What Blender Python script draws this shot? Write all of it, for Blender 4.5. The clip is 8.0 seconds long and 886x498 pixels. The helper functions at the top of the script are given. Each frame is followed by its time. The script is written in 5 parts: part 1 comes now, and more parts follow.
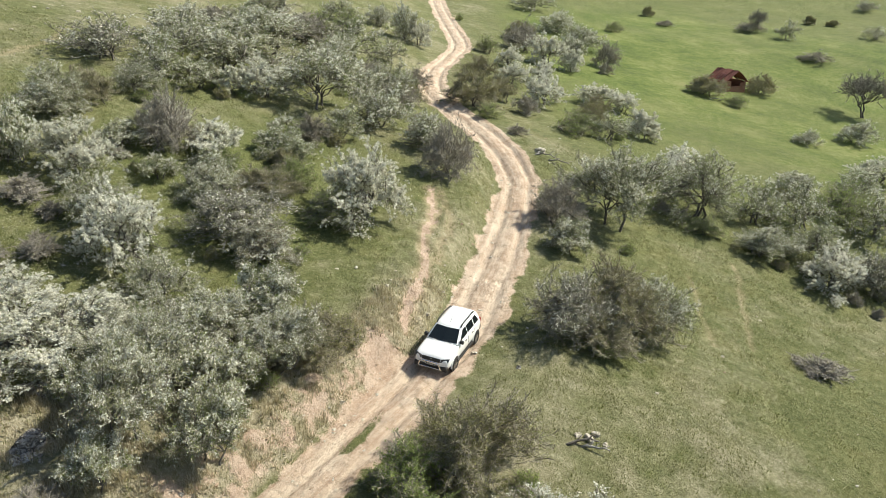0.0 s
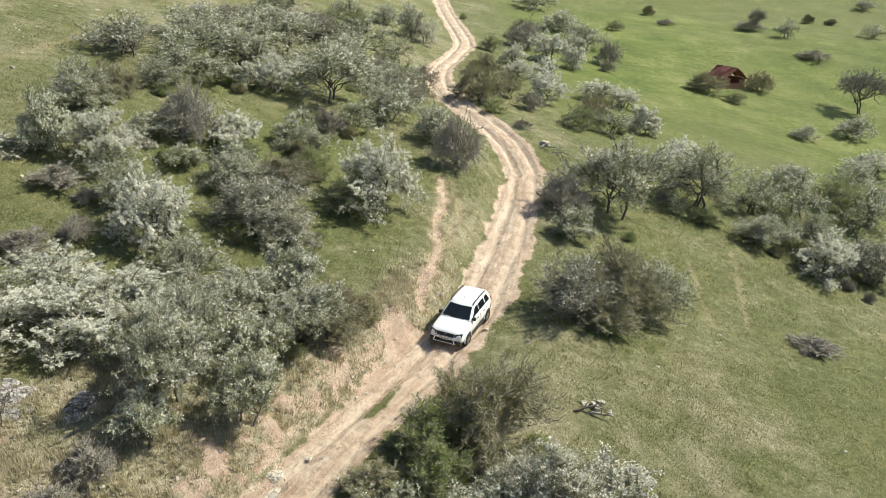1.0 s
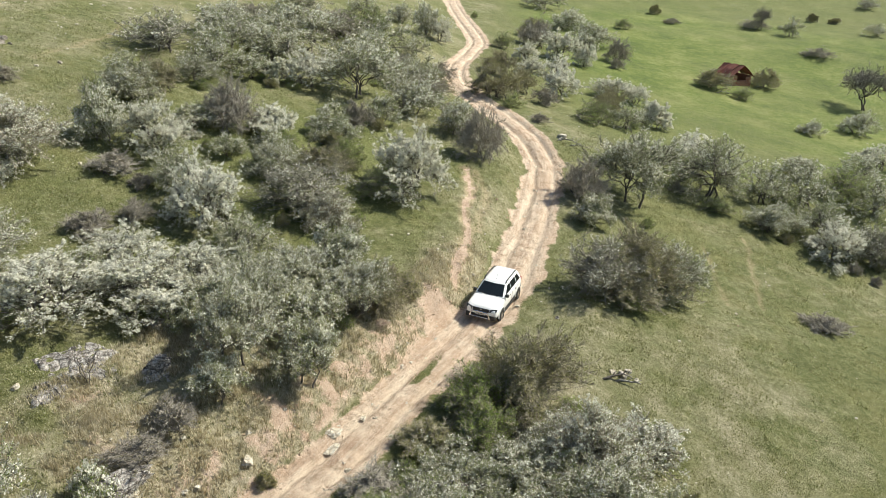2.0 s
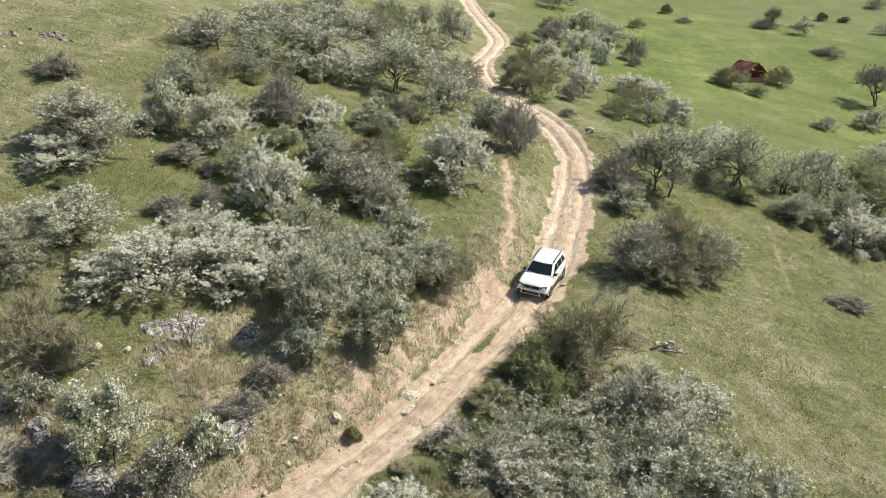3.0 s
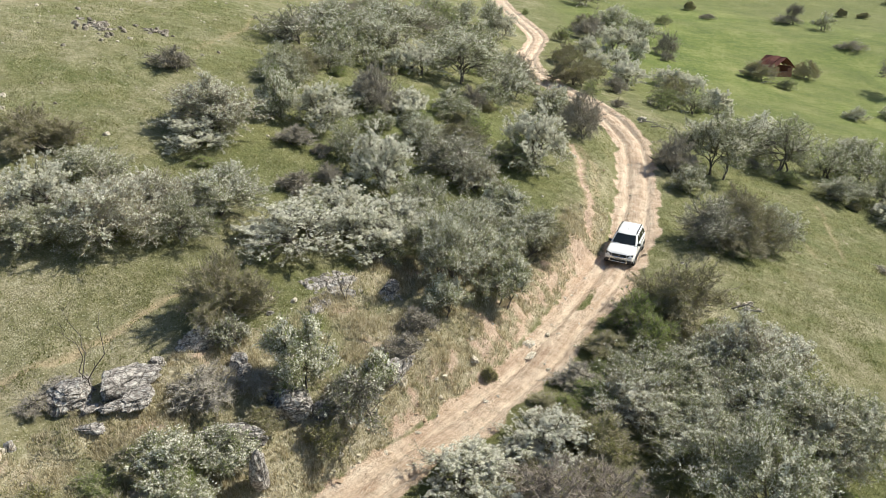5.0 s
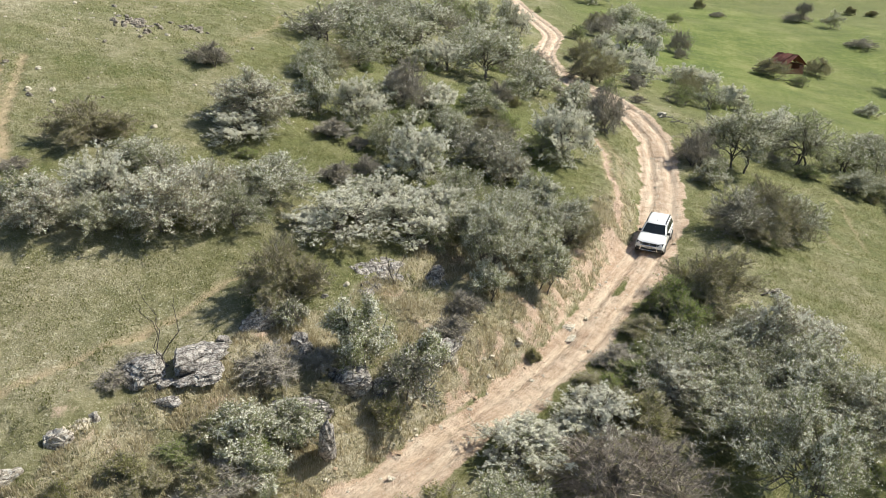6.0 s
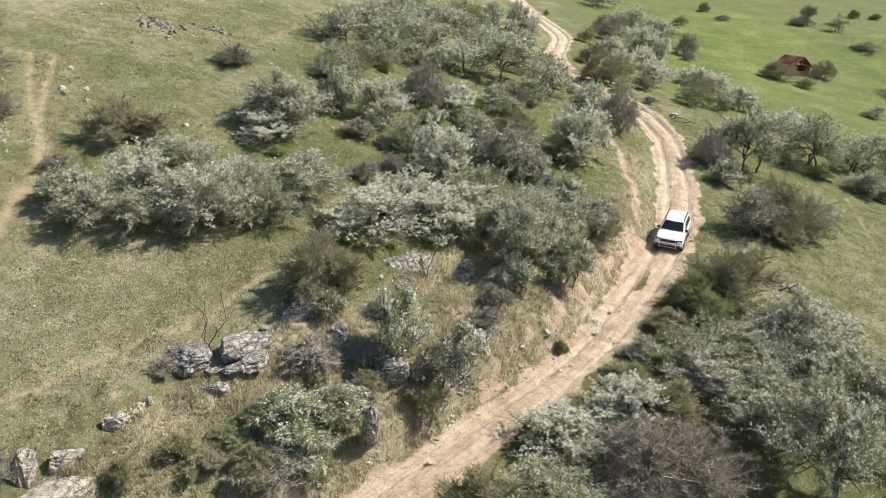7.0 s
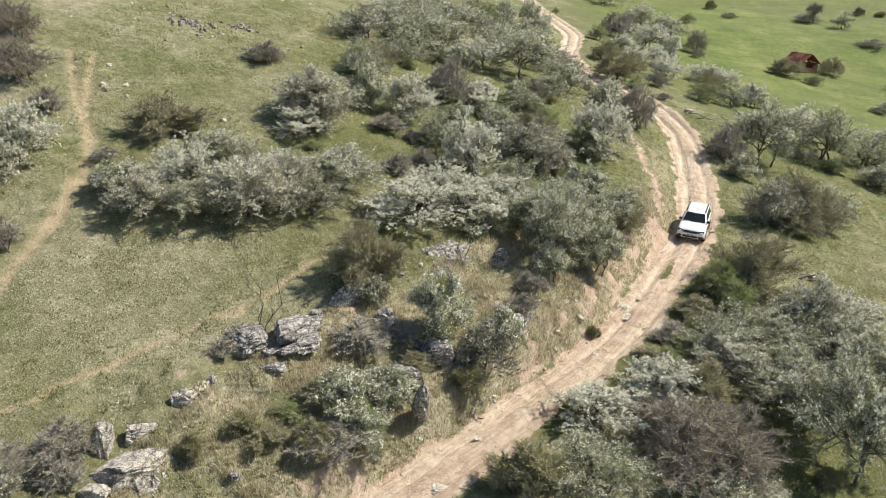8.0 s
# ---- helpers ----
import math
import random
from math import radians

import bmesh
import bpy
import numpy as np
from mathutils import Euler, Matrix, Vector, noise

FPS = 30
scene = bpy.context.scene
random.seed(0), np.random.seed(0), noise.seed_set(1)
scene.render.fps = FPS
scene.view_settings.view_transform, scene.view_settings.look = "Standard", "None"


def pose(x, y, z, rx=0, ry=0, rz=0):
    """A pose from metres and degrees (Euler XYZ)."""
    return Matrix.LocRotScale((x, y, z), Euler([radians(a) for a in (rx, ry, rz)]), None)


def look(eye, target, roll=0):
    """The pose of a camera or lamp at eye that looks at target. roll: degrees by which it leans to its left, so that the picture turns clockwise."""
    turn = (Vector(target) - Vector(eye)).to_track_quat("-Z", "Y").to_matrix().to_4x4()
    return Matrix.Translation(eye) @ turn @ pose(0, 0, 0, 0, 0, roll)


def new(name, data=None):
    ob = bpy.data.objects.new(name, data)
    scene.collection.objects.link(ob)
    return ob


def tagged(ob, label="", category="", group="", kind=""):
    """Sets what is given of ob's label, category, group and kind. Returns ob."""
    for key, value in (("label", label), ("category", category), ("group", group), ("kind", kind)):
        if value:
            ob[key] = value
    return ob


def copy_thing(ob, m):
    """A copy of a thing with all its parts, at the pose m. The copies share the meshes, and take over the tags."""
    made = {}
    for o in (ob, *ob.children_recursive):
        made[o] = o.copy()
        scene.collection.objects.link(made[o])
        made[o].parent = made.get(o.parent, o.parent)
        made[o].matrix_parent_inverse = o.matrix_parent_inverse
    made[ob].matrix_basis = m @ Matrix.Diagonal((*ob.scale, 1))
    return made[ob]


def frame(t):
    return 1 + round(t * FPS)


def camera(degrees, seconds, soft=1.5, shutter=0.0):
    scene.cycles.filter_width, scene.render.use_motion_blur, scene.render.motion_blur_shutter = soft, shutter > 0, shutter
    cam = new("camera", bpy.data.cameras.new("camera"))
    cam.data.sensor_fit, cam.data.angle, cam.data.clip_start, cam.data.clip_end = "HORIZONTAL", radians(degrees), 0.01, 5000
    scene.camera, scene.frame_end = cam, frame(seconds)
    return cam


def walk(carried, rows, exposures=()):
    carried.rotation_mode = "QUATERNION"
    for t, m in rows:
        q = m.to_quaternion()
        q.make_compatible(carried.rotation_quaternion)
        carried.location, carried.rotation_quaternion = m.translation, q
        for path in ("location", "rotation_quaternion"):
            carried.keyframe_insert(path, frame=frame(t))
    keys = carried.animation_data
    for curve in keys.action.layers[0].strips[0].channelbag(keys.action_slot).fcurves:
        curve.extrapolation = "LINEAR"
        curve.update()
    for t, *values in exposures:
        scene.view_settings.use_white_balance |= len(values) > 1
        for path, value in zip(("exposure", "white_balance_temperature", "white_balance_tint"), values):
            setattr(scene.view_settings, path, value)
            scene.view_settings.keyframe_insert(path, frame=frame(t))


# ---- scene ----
cam = camera(61.6, 8.0, soft=0.7)
PATH = [
    (0, (-0.179, 0.607, 19.869), (-0.168, 2.475, 19.153), 0.6),
    (0.5, (-0.407, -0.49, 19.854), (-0.397, 1.377, 19.136), 0.5),
    (1, (-0.819, -1.763, 19.799), (-0.81, 0.104, 19.084), 0.5),
    (1.5, (-1.558, -3.083, 19.77), (-1.55, -1.215, 19.055), 0.5),
    (3, (-5.435, -7.456, 19.736), (-5.438, -5.588, 19.022), 0.3),
    (3.5, (-7.06, -8.94, 19.757), (-7.067, -7.071, 19.045), 0.2),
    (4, (-8.705, -10.371, 19.803), (-8.716, -8.503, 19.087), 0.1),
    (4.5, (-9.943, -11.371, 19.817), (-9.955, -9.504, 19.101), 0.1),
    (6, (-13.3, -13.971, 19.724), (-13.32, -12.104, 19.005), -0.0),
    (6.5, (-14.038, -14.513, 19.715), (-14.058, -12.644, 19.002), 0.1),
    (7, (-14.857, -15.221, 19.755), (-14.877, -13.352, 19.042), 0.1),
    (7.5, (-15.932, -16.178, 19.792), (-15.954, -14.31, 19.077), -0.0),
    (8, (-16.77, -16.862, 19.837), (-16.792, -14.995, 19.12), 0.0),
]
walk(cam, [(t, look(eye, target, roll)) for t, eye, target, roll in PATH], exposures=[(0, 0.34, 6720, 3), (8, 0.34, 6720, 6)])

# ---- world, sun, exposure ----
SUN_ELEVATION, SHADOW = 46.0, (-0.95, -0.31)     # degrees; the way along which shadows fall on the ground
world = bpy.data.worlds.new("world")
scene.world = world
world.use_nodes = True
sky = world.node_tree.nodes.new("ShaderNodeTexSky")
sky.sky_type, sky.sun_disc = "NISHITA", False
sky.sun_elevation = radians(SUN_ELEVATION)
sky.sun_rotation = math.atan2(-SHADOW[0], -SHADOW[1])
background = world.node_tree.nodes["Background"]
world.node_tree.links.new(sky.outputs[0], background.inputs["Color"])
background.inputs["Strength"].default_value = 0.097
sun_data = bpy.data.lights.new("sun", "SUN")
sun_data.energy, sun_data.angle, sun_data.color = 5.0, radians(0.53), (1.0, 0.95, 0.86)
sun = new("sun", sun_data)
drop = Vector((SHADOW[0], SHADOW[1], -math.tan(radians(SUN_ELEVATION)) * math.hypot(*SHADOW)))
sun.matrix_world = look((0, 0, 120), Vector((0, 0, 120)) + drop)


# ---- materials ----
class Nodes:
    """A small builder of node materials."""

    def __init__(self, name):
        self.material = bpy.data.materials.new(name)
        self.material.use_nodes = True
        self.tree = self.material.node_tree
        self.shader = self.tree.nodes["Principled BSDF"]
        self.out = self.tree.nodes["Material Output"]

    def add(self, kind, inputs=None, operation="", attribute="", feature="", blend=""):
        node = self.tree.nodes.new("ShaderNode" + kind)
        if operation:
            node.operation = operation
        if attribute:
            node.attribute_name = attribute
        if feature:
            node.feature = feature
        if blend:
            node.data_type, node.blend_type = "RGBA", blend
        for key, value in (inputs or {}).items():
            self.put(node.inputs[key], value)
        return node

    def put(self, socket, value):
        if isinstance(value, bpy.types.NodeSocket):
            self.tree.links.new(value, socket)
        elif hasattr(value, "__len__") and len(value) == 3 and socket.type == "RGBA":
            socket.default_value = (*value, 1.0)
        else:
            socket.default_value = value

    def place(self):
        return self.add("TexCoord").outputs["Object"]

    def noise(self, scale, detail=3.0, rough=0.6, vector=None):
        return self.add("TexNoise", {"Vector": vector or self.place(), "Scale": scale, "Detail": detail, "Roughness": rough}).outputs["Fac"]

    def ramp(self, fac, *stops):
        node = self.add("ValToRGB", {"Fac": fac})
        band = node.color_ramp
        while len(band.elements) < len(stops):
            band.elements.new(0.5)
        for element, (at, colour) in zip(band.elements, stops):
            element.position = at
            element.color = (*colour, 1.0) if hasattr(colour, "__len__") else (colour, colour, colour, 1.0)
        return node.outputs["Color"]

    def math(self, operation, a, b):
        return self.add("Math", {0: a, 1: b}, operation=operation).outputs[0]

    def mix(self, fac, a, b, blend="MIX"):
        node = self.add("Mix", blend=blend)
        for index, value in ((0, fac), (6, a), (7, b)):
            self.put(node.inputs[index], value)
        return node.outputs[2]

    def attribute(self, name):
        return self.add("Attribute", attribute=name).outputs["Fac"]

    def bump(self, height, strength, distance):
        return self.add("Bump", {"Height": height, "Strength": strength, "Distance": distance}).outputs["Normal"]

    def finish(self, colour, rough=0.8, metal=0.0, normal=None):
        self.put(self.shader.inputs["Base Color"], colour)
        self.put(self.shader.inputs["Roughness"], rough)
        self.put(self.shader.inputs["Metallic"], metal)
        if normal:
            self.put(self.shader.inputs["Normal"], normal)
        return self.material


def ground_material():
    n = Nodes("meadow_and_earth")
    broad, middle, fine, grit = n.noise(0.16, 4), n.noise(1.1, 4), n.noise(6.0, 6, 0.78), n.noise(17.0, 5, 0.8)
    grain = n.mix(0.4, fine, grit)
    clod = n.noise(2.7, 5, 0.72)
    blend = n.mix(0.58, n.mix(0.6, middle, clod), grain)
    grass = n.ramp(blend, (0.33, (0.032, 0.039, 0.011)), (0.42, (0.083, 0.094, 0.027)), (0.50, (0.137, 0.148, 0.048)), (0.57, (0.215, 0.216, 0.092)), (0.66, (0.43, 0.41, 0.26)))
    dull = n.ramp(blend, (0.33, (0.125, 0.11, 0.06)), (0.43, (0.285, 0.252, 0.152)), (0.52, (0.44, 0.385, 0.268)), (0.62, (0.71, 0.63, 0.50)))
    lush = n.ramp(n.mix(0.45, n.mix(0.5, n.noise(0.14, 5, 0.6), n.noise(1.3, 6, 0.75)), grain), (0.40, (0.045, 0.066, 0.012)), (0.465, (0.10, 0.14, 0.021)), (0.515, (0.15, 0.188, 0.036)), (0.575, (0.27, 0.27, 0.10)))
    hue = n.noise(0.33, 5, 0.7)
    grass = n.mix(n.ramp(hue, (0.48, 0.0), (0.68, 0.4)), grass, n.mix(blend, (0.085, 0.082, 0.02), (0.42, 0.37, 0.16)))
    thin = n.ramp(n.math("ADD", n.math("SUBTRACT", n.math("MULTIPLY", n.attribute("dry"), 0.8), n.math("MULTIPLY", n.attribute("lush"), 0.35)), n.math("MULTIPLY", n.mix(0.18, n.noise(0.11, 5, 0.65), middle), 0.95)), (0.42, 0.0), (0.78, 1.0))
    colour = n.mix(thin, grass, dull)
    colour = n.mix(n.ramp(n.math("ADD", n.attribute("lush"), n.math("MULTIPLY", broad, 0.3)), (0.35, 0.0), (0.85, 1.0)), colour, n.mix(n.ramp(n.noise(0.045, 5, 0.65), (0.45, 0.0), (0.65, 0.5)), lush, grass))
    flowers = n.ramp(n.noise(12.0, 3, 0.6), (0.6, 0.0), (0.66, 1.0))
    colour = n.mix(n.math("MULTIPLY", flowers, n.math("MULTIPLY", n.attribute("bloom"), n.ramp(n.noise(0.3, 4), (0.36, 0.15), (0.56, 1.0)))), colour, (0.58, 0.56, 0.44))
    earth = n.ramp(n.mix(0.55, middle, grain), (0.34, (0.30, 0.195, 0.13)), (0.44, (0.53, 0.38, 0.27)), (0.53, (0.68, 0.53, 0.405)), (0.64, (0.81, 0.685, 0.555)))
    red = n.mix(n.ramp(n.noise(0.45, 3), (0.45, 0.0), (0.7, 0.5)), earth, (0.50, 0.325, 0.225))
    red = n.mix(n.math("MULTIPLY", n.attribute("rut"), n.ramp(n.noise(0.7, 4), (0.35, 0.25), (0.6, 0.9))), red, n.mix(grain, (0.65, 0.505, 0.375), (0.84, 0.71, 0.57)))
    lanes = n.add("CombineXYZ", {0: n.math("MULTIPLY", n.attribute("lane"), 3.2), 1: n.math("MULTIPLY", n.add("SeparateXYZ", {0: n.place()}).outputs[1], 0.28)}).outputs[0]
    streaks = n.noise(1.0, 5, 0.7, lanes)
    red = n.mix(n.ramp(streaks, (0.36, 0.6), (0.5, 0.0)), red, (0.44, 0.29, 0.20))
    red = n.mix(n.ramp(streaks, (0.52, 0.0), (0.66, 0.6)), red, (0.80, 0.675, 0.54))
    off = n.math("MULTIPLY", n.math("ABSOLUTE", n.attribute("lane"), 0.0), 0.25)
    red = n.mix(n.ramp(off, (0.40, 0.0), (0.60, 0.6)), red, n.mix(grain, (0.30, 0.20, 0.14), (0.74, 0.55, 0.43)))
    pebbles = n.ramp(n.noise(15.0, 3, 0.6), (0.58, 0.0), (0.66, 0.55))
    red = n.mix(pebbles, red, (0.68, 0.61, 0.51))
    stains = n.ramp(n.noise(2.6, 5, 0.75), (0.36, 0.45), (0.46, 0.0))
    red = n.mix(stains, red, (0.27, 0.19, 0.12))
    bare = n.ramp(n.math("ADD", n.attribute("dirt"), n.math("MULTIPLY", n.math("SUBTRACT", n.mix(0.6, middle, grain), 0.5), 2.0)), (0.4, 0.0), (0.62, 1.0))
    path = n.math("MULTIPLY", n.attribute("trail"), n.ramp(n.mix(0.5, middle, grain), (0.36, 0.35), (0.58, 1.0)))
    colour = n.mix(path, colour, n.mix(grain, (0.41, 0.30, 0.18), (0.67, 0.525, 0.365)))
    colour = n.mix(bare, colour, red)
    return n.finish(colour, 0.95, 0.0, n.bump(grain, 1.0, 0.2))


def leaf_material(name, dark, mid, light, through_light=0.35, rough=0.6):
    n = Nodes(name)
    island = n.add("NewGeometry").outputs["Random Per Island"]
    tint = n.add("ObjectInfo").outputs["Random"]
    colour = n.ramp(n.math("ADD", n.math("MULTIPLY", island, 0.75), n.math("MULTIPLY", tint, 0.25)), (0.05, dark), (0.5, mid), (0.95, light))
    n.finish(colour, rough)
    glow = n.add("BsdfTranslucent", {"Color": colour})
    both = n.add("MixShader", {0: through_light, 1: n.shader.outputs[0], 2: glow.outputs[0]})
    n.tree.links.new(both.outputs[0], n.out.inputs["Surface"])
    return n.material


def bark_material(name, dark, light):
    n = Nodes(name)
    colour = n.ramp(n.noise(9.0, 4, 0.7), (0.3, dark), (0.7, light))
    colour = n.mix(n.math("MULTIPLY", n.add("ObjectInfo").outputs["Random"], 0.35), colour, (0.2, 0.17, 0.14))
    return n.finish(colour, 0.9, 0.0, n.bump(n.noise(40.0, 3), 0.5, 0.01))


def stone_material(name, dark, mid, light):
    n = Nodes(name)
    stretched = n.add("Mapping", {"Vector": n.place(), "Scale": (1.0, 1.0, 1.7)}).outputs[0]
    body = n.ramp(n.noise(3.4, 7, 0.74, stretched), (0.36, dark), (0.49, mid), (0.62, light))
    lichen = n.ramp(n.noise(9.0, 6, 0.8), (0.51, 0.0), (0.59, 0.75))
    colour = n.mix(lichen, body, tuple(min(0.62, 1.15 * c) for c in light))
    cracks = n.ramp(n.add("TexVoronoi", {"Vector": stretched, "Scale": 1.6}, feature="DISTANCE_TO_EDGE").outputs["Distance"], (0.0, 0.0), (0.05, 1.0))
    colour = n.mix(n.math("MULTIPLY", n.math("SUBTRACT", 1.0, cracks), 0.8), colour, dark)
    colour = n.mix(n.ramp(n.noise(13.0, 5, 0.75), (0.38, 0.85), (0.47, 0.0)), colour, dark)
    height = n.math("ADD", n.noise(11.0, 6, 0.75, stretched), n.math("MULTIPLY", cracks, 0.3))
    return n.finish(colour, 0.92, 0.0, n.bump(height, 0.9, 0.08))


def plain_material(name, colour, rough=0.5, metal=0.0, vary=0.15, scale=6.0, coat=0.0):
    n = Nodes(name)
    shade = n.mix(n.ramp(n.noise(scale, 4), (0.3, 0.0), (0.75, vary)), colour, tuple(c * 0.45 for c in colour))
    n.finish(shade, rough, metal)
    n.shader.inputs["Coat Weight"].default_value = coat
    return n.material


def glass_material(name):
    n = Nodes(name)
    n.finish((0.012, 0.016, 0.018), 0.06)
    n.shader.inputs["Specular IOR Level"].default_value = 0.55
    return n.material


def paint_material():
    """White car paint with dust of the track towards the sills."""
    n = Nodes("white_paint")
    dust = n.ramp(n.noise(5.0, 5, 0.7), (0.45, 0.0), (0.8, 0.18))
    n.finish(n.mix(dust, (0.88, 0.88, 0.88), (0.66, 0.60, 0.52)), 0.28)
    n.shader.inputs["Coat Weight"].default_value = 0.6
    return n.material


def rust_material():
    n = Nodes("rusty_sheet")
    colour = n.ramp(n.noise(1.6, 5, 0.7), (0.3, (0.10, 0.03, 0.02)), (0.5, (0.24, 0.075, 0.05)), (0.72, (0.40, 0.17, 0.13)))
    colour = n.mix(n.math("MULTIPLY", n.add("ObjectInfo").outputs["Random"], 0.6), colour, (0.34, 0.12, 0.09))
    return n.finish(colour, 0.75, 0.0, n.bump(n.noise(14.0, 3), 0.4, 0.03))


def brick_material():
    n = Nodes("red_brick")
    bricks = n.add("TexBrick", {"Vector": n.add("Mapping", {"Vector": n.place(), "Rotation": (radians(90), 0, 0)}).outputs[0], "Color1": (0.34, 0.12, 0.075, 1), "Color2": (0.24, 0.075, 0.05, 1), "Mortar": (0.36, 0.27, 0.2, 1), "Scale": 4.0, "Mortar Size": 0.03})
    colour = n.mix(n.ramp(n.noise(1.4, 5), (0.4, 0.0), (0.7, 0.6)), bricks.outputs["Color"], (0.42, 0.25, 0.17))
    return n.finish(colour, 0.9, 0.0, n.bump(n.noise(20.0, 3), 0.5, 0.03))


GROUND = ground_material()
BARK = bark_material("grey_bark", (0.05, 0.043, 0.038), (0.17, 0.15, 0.135))
TWIG_GREY = bark_material("grey_twigs", (0.235, 0.225, 0.155), (0.505, 0.485, 0.37))
TWIG_BROWN = bark_material("brown_twigs", (0.27, 0.235, 0.175), (0.55, 0.495, 0.395))
TWIG_ASH = bark_material("ash_grey_twigs", (0.25, 0.225, 0.19), (0.53, 0.485, 0.42))
TWIG_MAUVE = bark_material("mauve_twigs", (0.22, 0.185, 0.155), (0.47, 0.405, 0.35))
TWIG_DARK = bark_material("dark_twigs", (0.17, 0.155, 0.13), (0.42, 0.39, 0.34))
LEAF_PALE = leaf_material("pale_leaves", (0.115, 0.16, 0.036), (0.235, 0.30, 0.08), (0.42, 0.475, 0.175), 0.52)
LEAF_OLIVE = leaf_material("olive_leaves", (0.15, 0.16, 0.045), (0.26, 0.265, 0.08), (0.39, 0.38, 0.14), 0.5)
LEAF_GREEN = leaf_material("green_leaves", (0.17, 0.23, 0.06), (0.30, 0.37, 0.115), (0.46, 0.52, 0.20), 0.6)
LEAF_DARK = leaf_material("dark_leaves", (0.10, 0.125, 0.036), (0.21, 0.25, 0.08), (0.36, 0.40, 0.16), 0.5)
BLOSSOM = leaf_material("white_blossom", (0.66, 0.64, 0.53), (0.82, 0.80, 0.71), (0.90, 0.885, 0.81), 0.42)
BLADES = leaf_material("grass_blades", (0.11, 0.125, 0.036), (0.26, 0.27, 0.105), (0.60, 0.565, 0.37), 0.62, 0.8)
STRAW = leaf_material("dry_stems", (0.34, 0.295, 0.18), (0.56, 0.495, 0.35), (0.80, 0.735, 0.59), 0.58, 0.9)
LIMESTONE = stone_material("weathered_limestone", (0.045, 0.038, 0.034), (0.27, 0.238, 0.218), (0.62, 0.57, 0.525))
BLEACHED = stone_material("bleached_stone", (0.13, 0.105, 0.085), (0.42, 0.365, 0.31), (0.72, 0.66, 0.58))
PALE_STONE = stone_material("pale_stone", (0.46, 0.39, 0.30), (0.64, 0.57, 0.46), (0.80, 0.74, 0.62))
FIELD_STONE = stone_material("field_stone", (0.10, 0.08, 0.065), (0.30, 0.25, 0.21), (0.58, 0.53, 0.46))
DEADWOOD = bark_material("bleached_wood", (0.22, 0.20, 0.18), (0.52, 0.49, 0.45))


# ---- shape of the land ----
ROAD_Y = np.array([-30, -5, 8, 12.4, 16, 19.5, 23, 26.5, 30, 34, 38.5, 43, 48, 52.5, 57, 62, 68, 74, 80, 88, 97, 106, 114, 124, 140, 158, 240.0])
ROAD_X = np.array([-58, -30, -17.3, -13.2, -9.8, -7.0, -4.9, -2.9, -1.0, 1.0, 2.3, 3.5, 4.6, 5.5, 5.95, 5.1, 3.0, 0.4, -1.0, -0.9, 0.9, 2.4, 2.3, 1.4, 0, -1.2, -6])
ROAD_Z = np.array([-0.6, 0.1, 0.5, 0.8, 1.1, 1.4, 1.75, 1.95, 2.1, 2.3, 2.65, 3.0, 3.4, 3.75, 4.3, 5.3, 6.2, 7.0, 7.6, 8.2, 8.7, 9.2, 9.7, 10.4, 11.7, 13.3, 24])


def curve_through(xs, ys, x):
    m = np.gradient(ys, xs)
    i = np.clip(np.searchsorted(xs, x) - 1, 0, len(xs) - 2)
    h = xs[i + 1] - xs[i]
    t = np.clip((x - xs[i]) / h, 0, 1)
    return (2 * t**3 - 3 * t**2 + 1) * ys[i] + (t**3 - 2 * t**2 + t) * h * m[i] + (-2 * t**3 + 3 * t**2) * ys[i + 1] + (t**3 - t**2) * h * m[i + 1]


def step(a, b, x):
    t = np.clip((x - a) / (b - a), 0, 1)
    return t * t * (3 - 2 * t)


def vnoise(x, y, seed=0.0):
    """Smooth value noise from 0 to 1 on a lattice of one metre."""
    i, j = np.floor(x), np.floor(y)
    u, v = x - i, y - j
    u, v = u * u * (3 - 2 * u), v * v * (3 - 2 * v)

    def corner(a, b):
        s = np.sin(a * 127.1 + b * 311.7 + seed * 74.7) * 43758.5453
        return s - np.floor(s)

    low = corner(i, j) * (1 - u) + corner(i + 1, j) * u
    high = corner(i, j + 1) * (1 - u) + corner(i + 1, j + 1) * u
    return low * (1 - v) + high * v


def fbm(x, y, seed=0.0, octaves=3):
    total, weight = 0.0, 0.0
    for k in range(octaves):
        total = total + 0.5**k * vnoise(x * 2**k + 13.7 * k, y * 2**k - 7.3 * k, seed + k)
        weight += 0.5**k
    return total / weight


LEDGE_Y = np.array([-20, 4.4, 7.8, 12.5, 15.4, 20, 24, 28, 34.0])
LEDGE_X = np.array([-45, -29.2, -27.3, -24.0, -21.8, -17.4, -14.9, -10.5, -4.5])


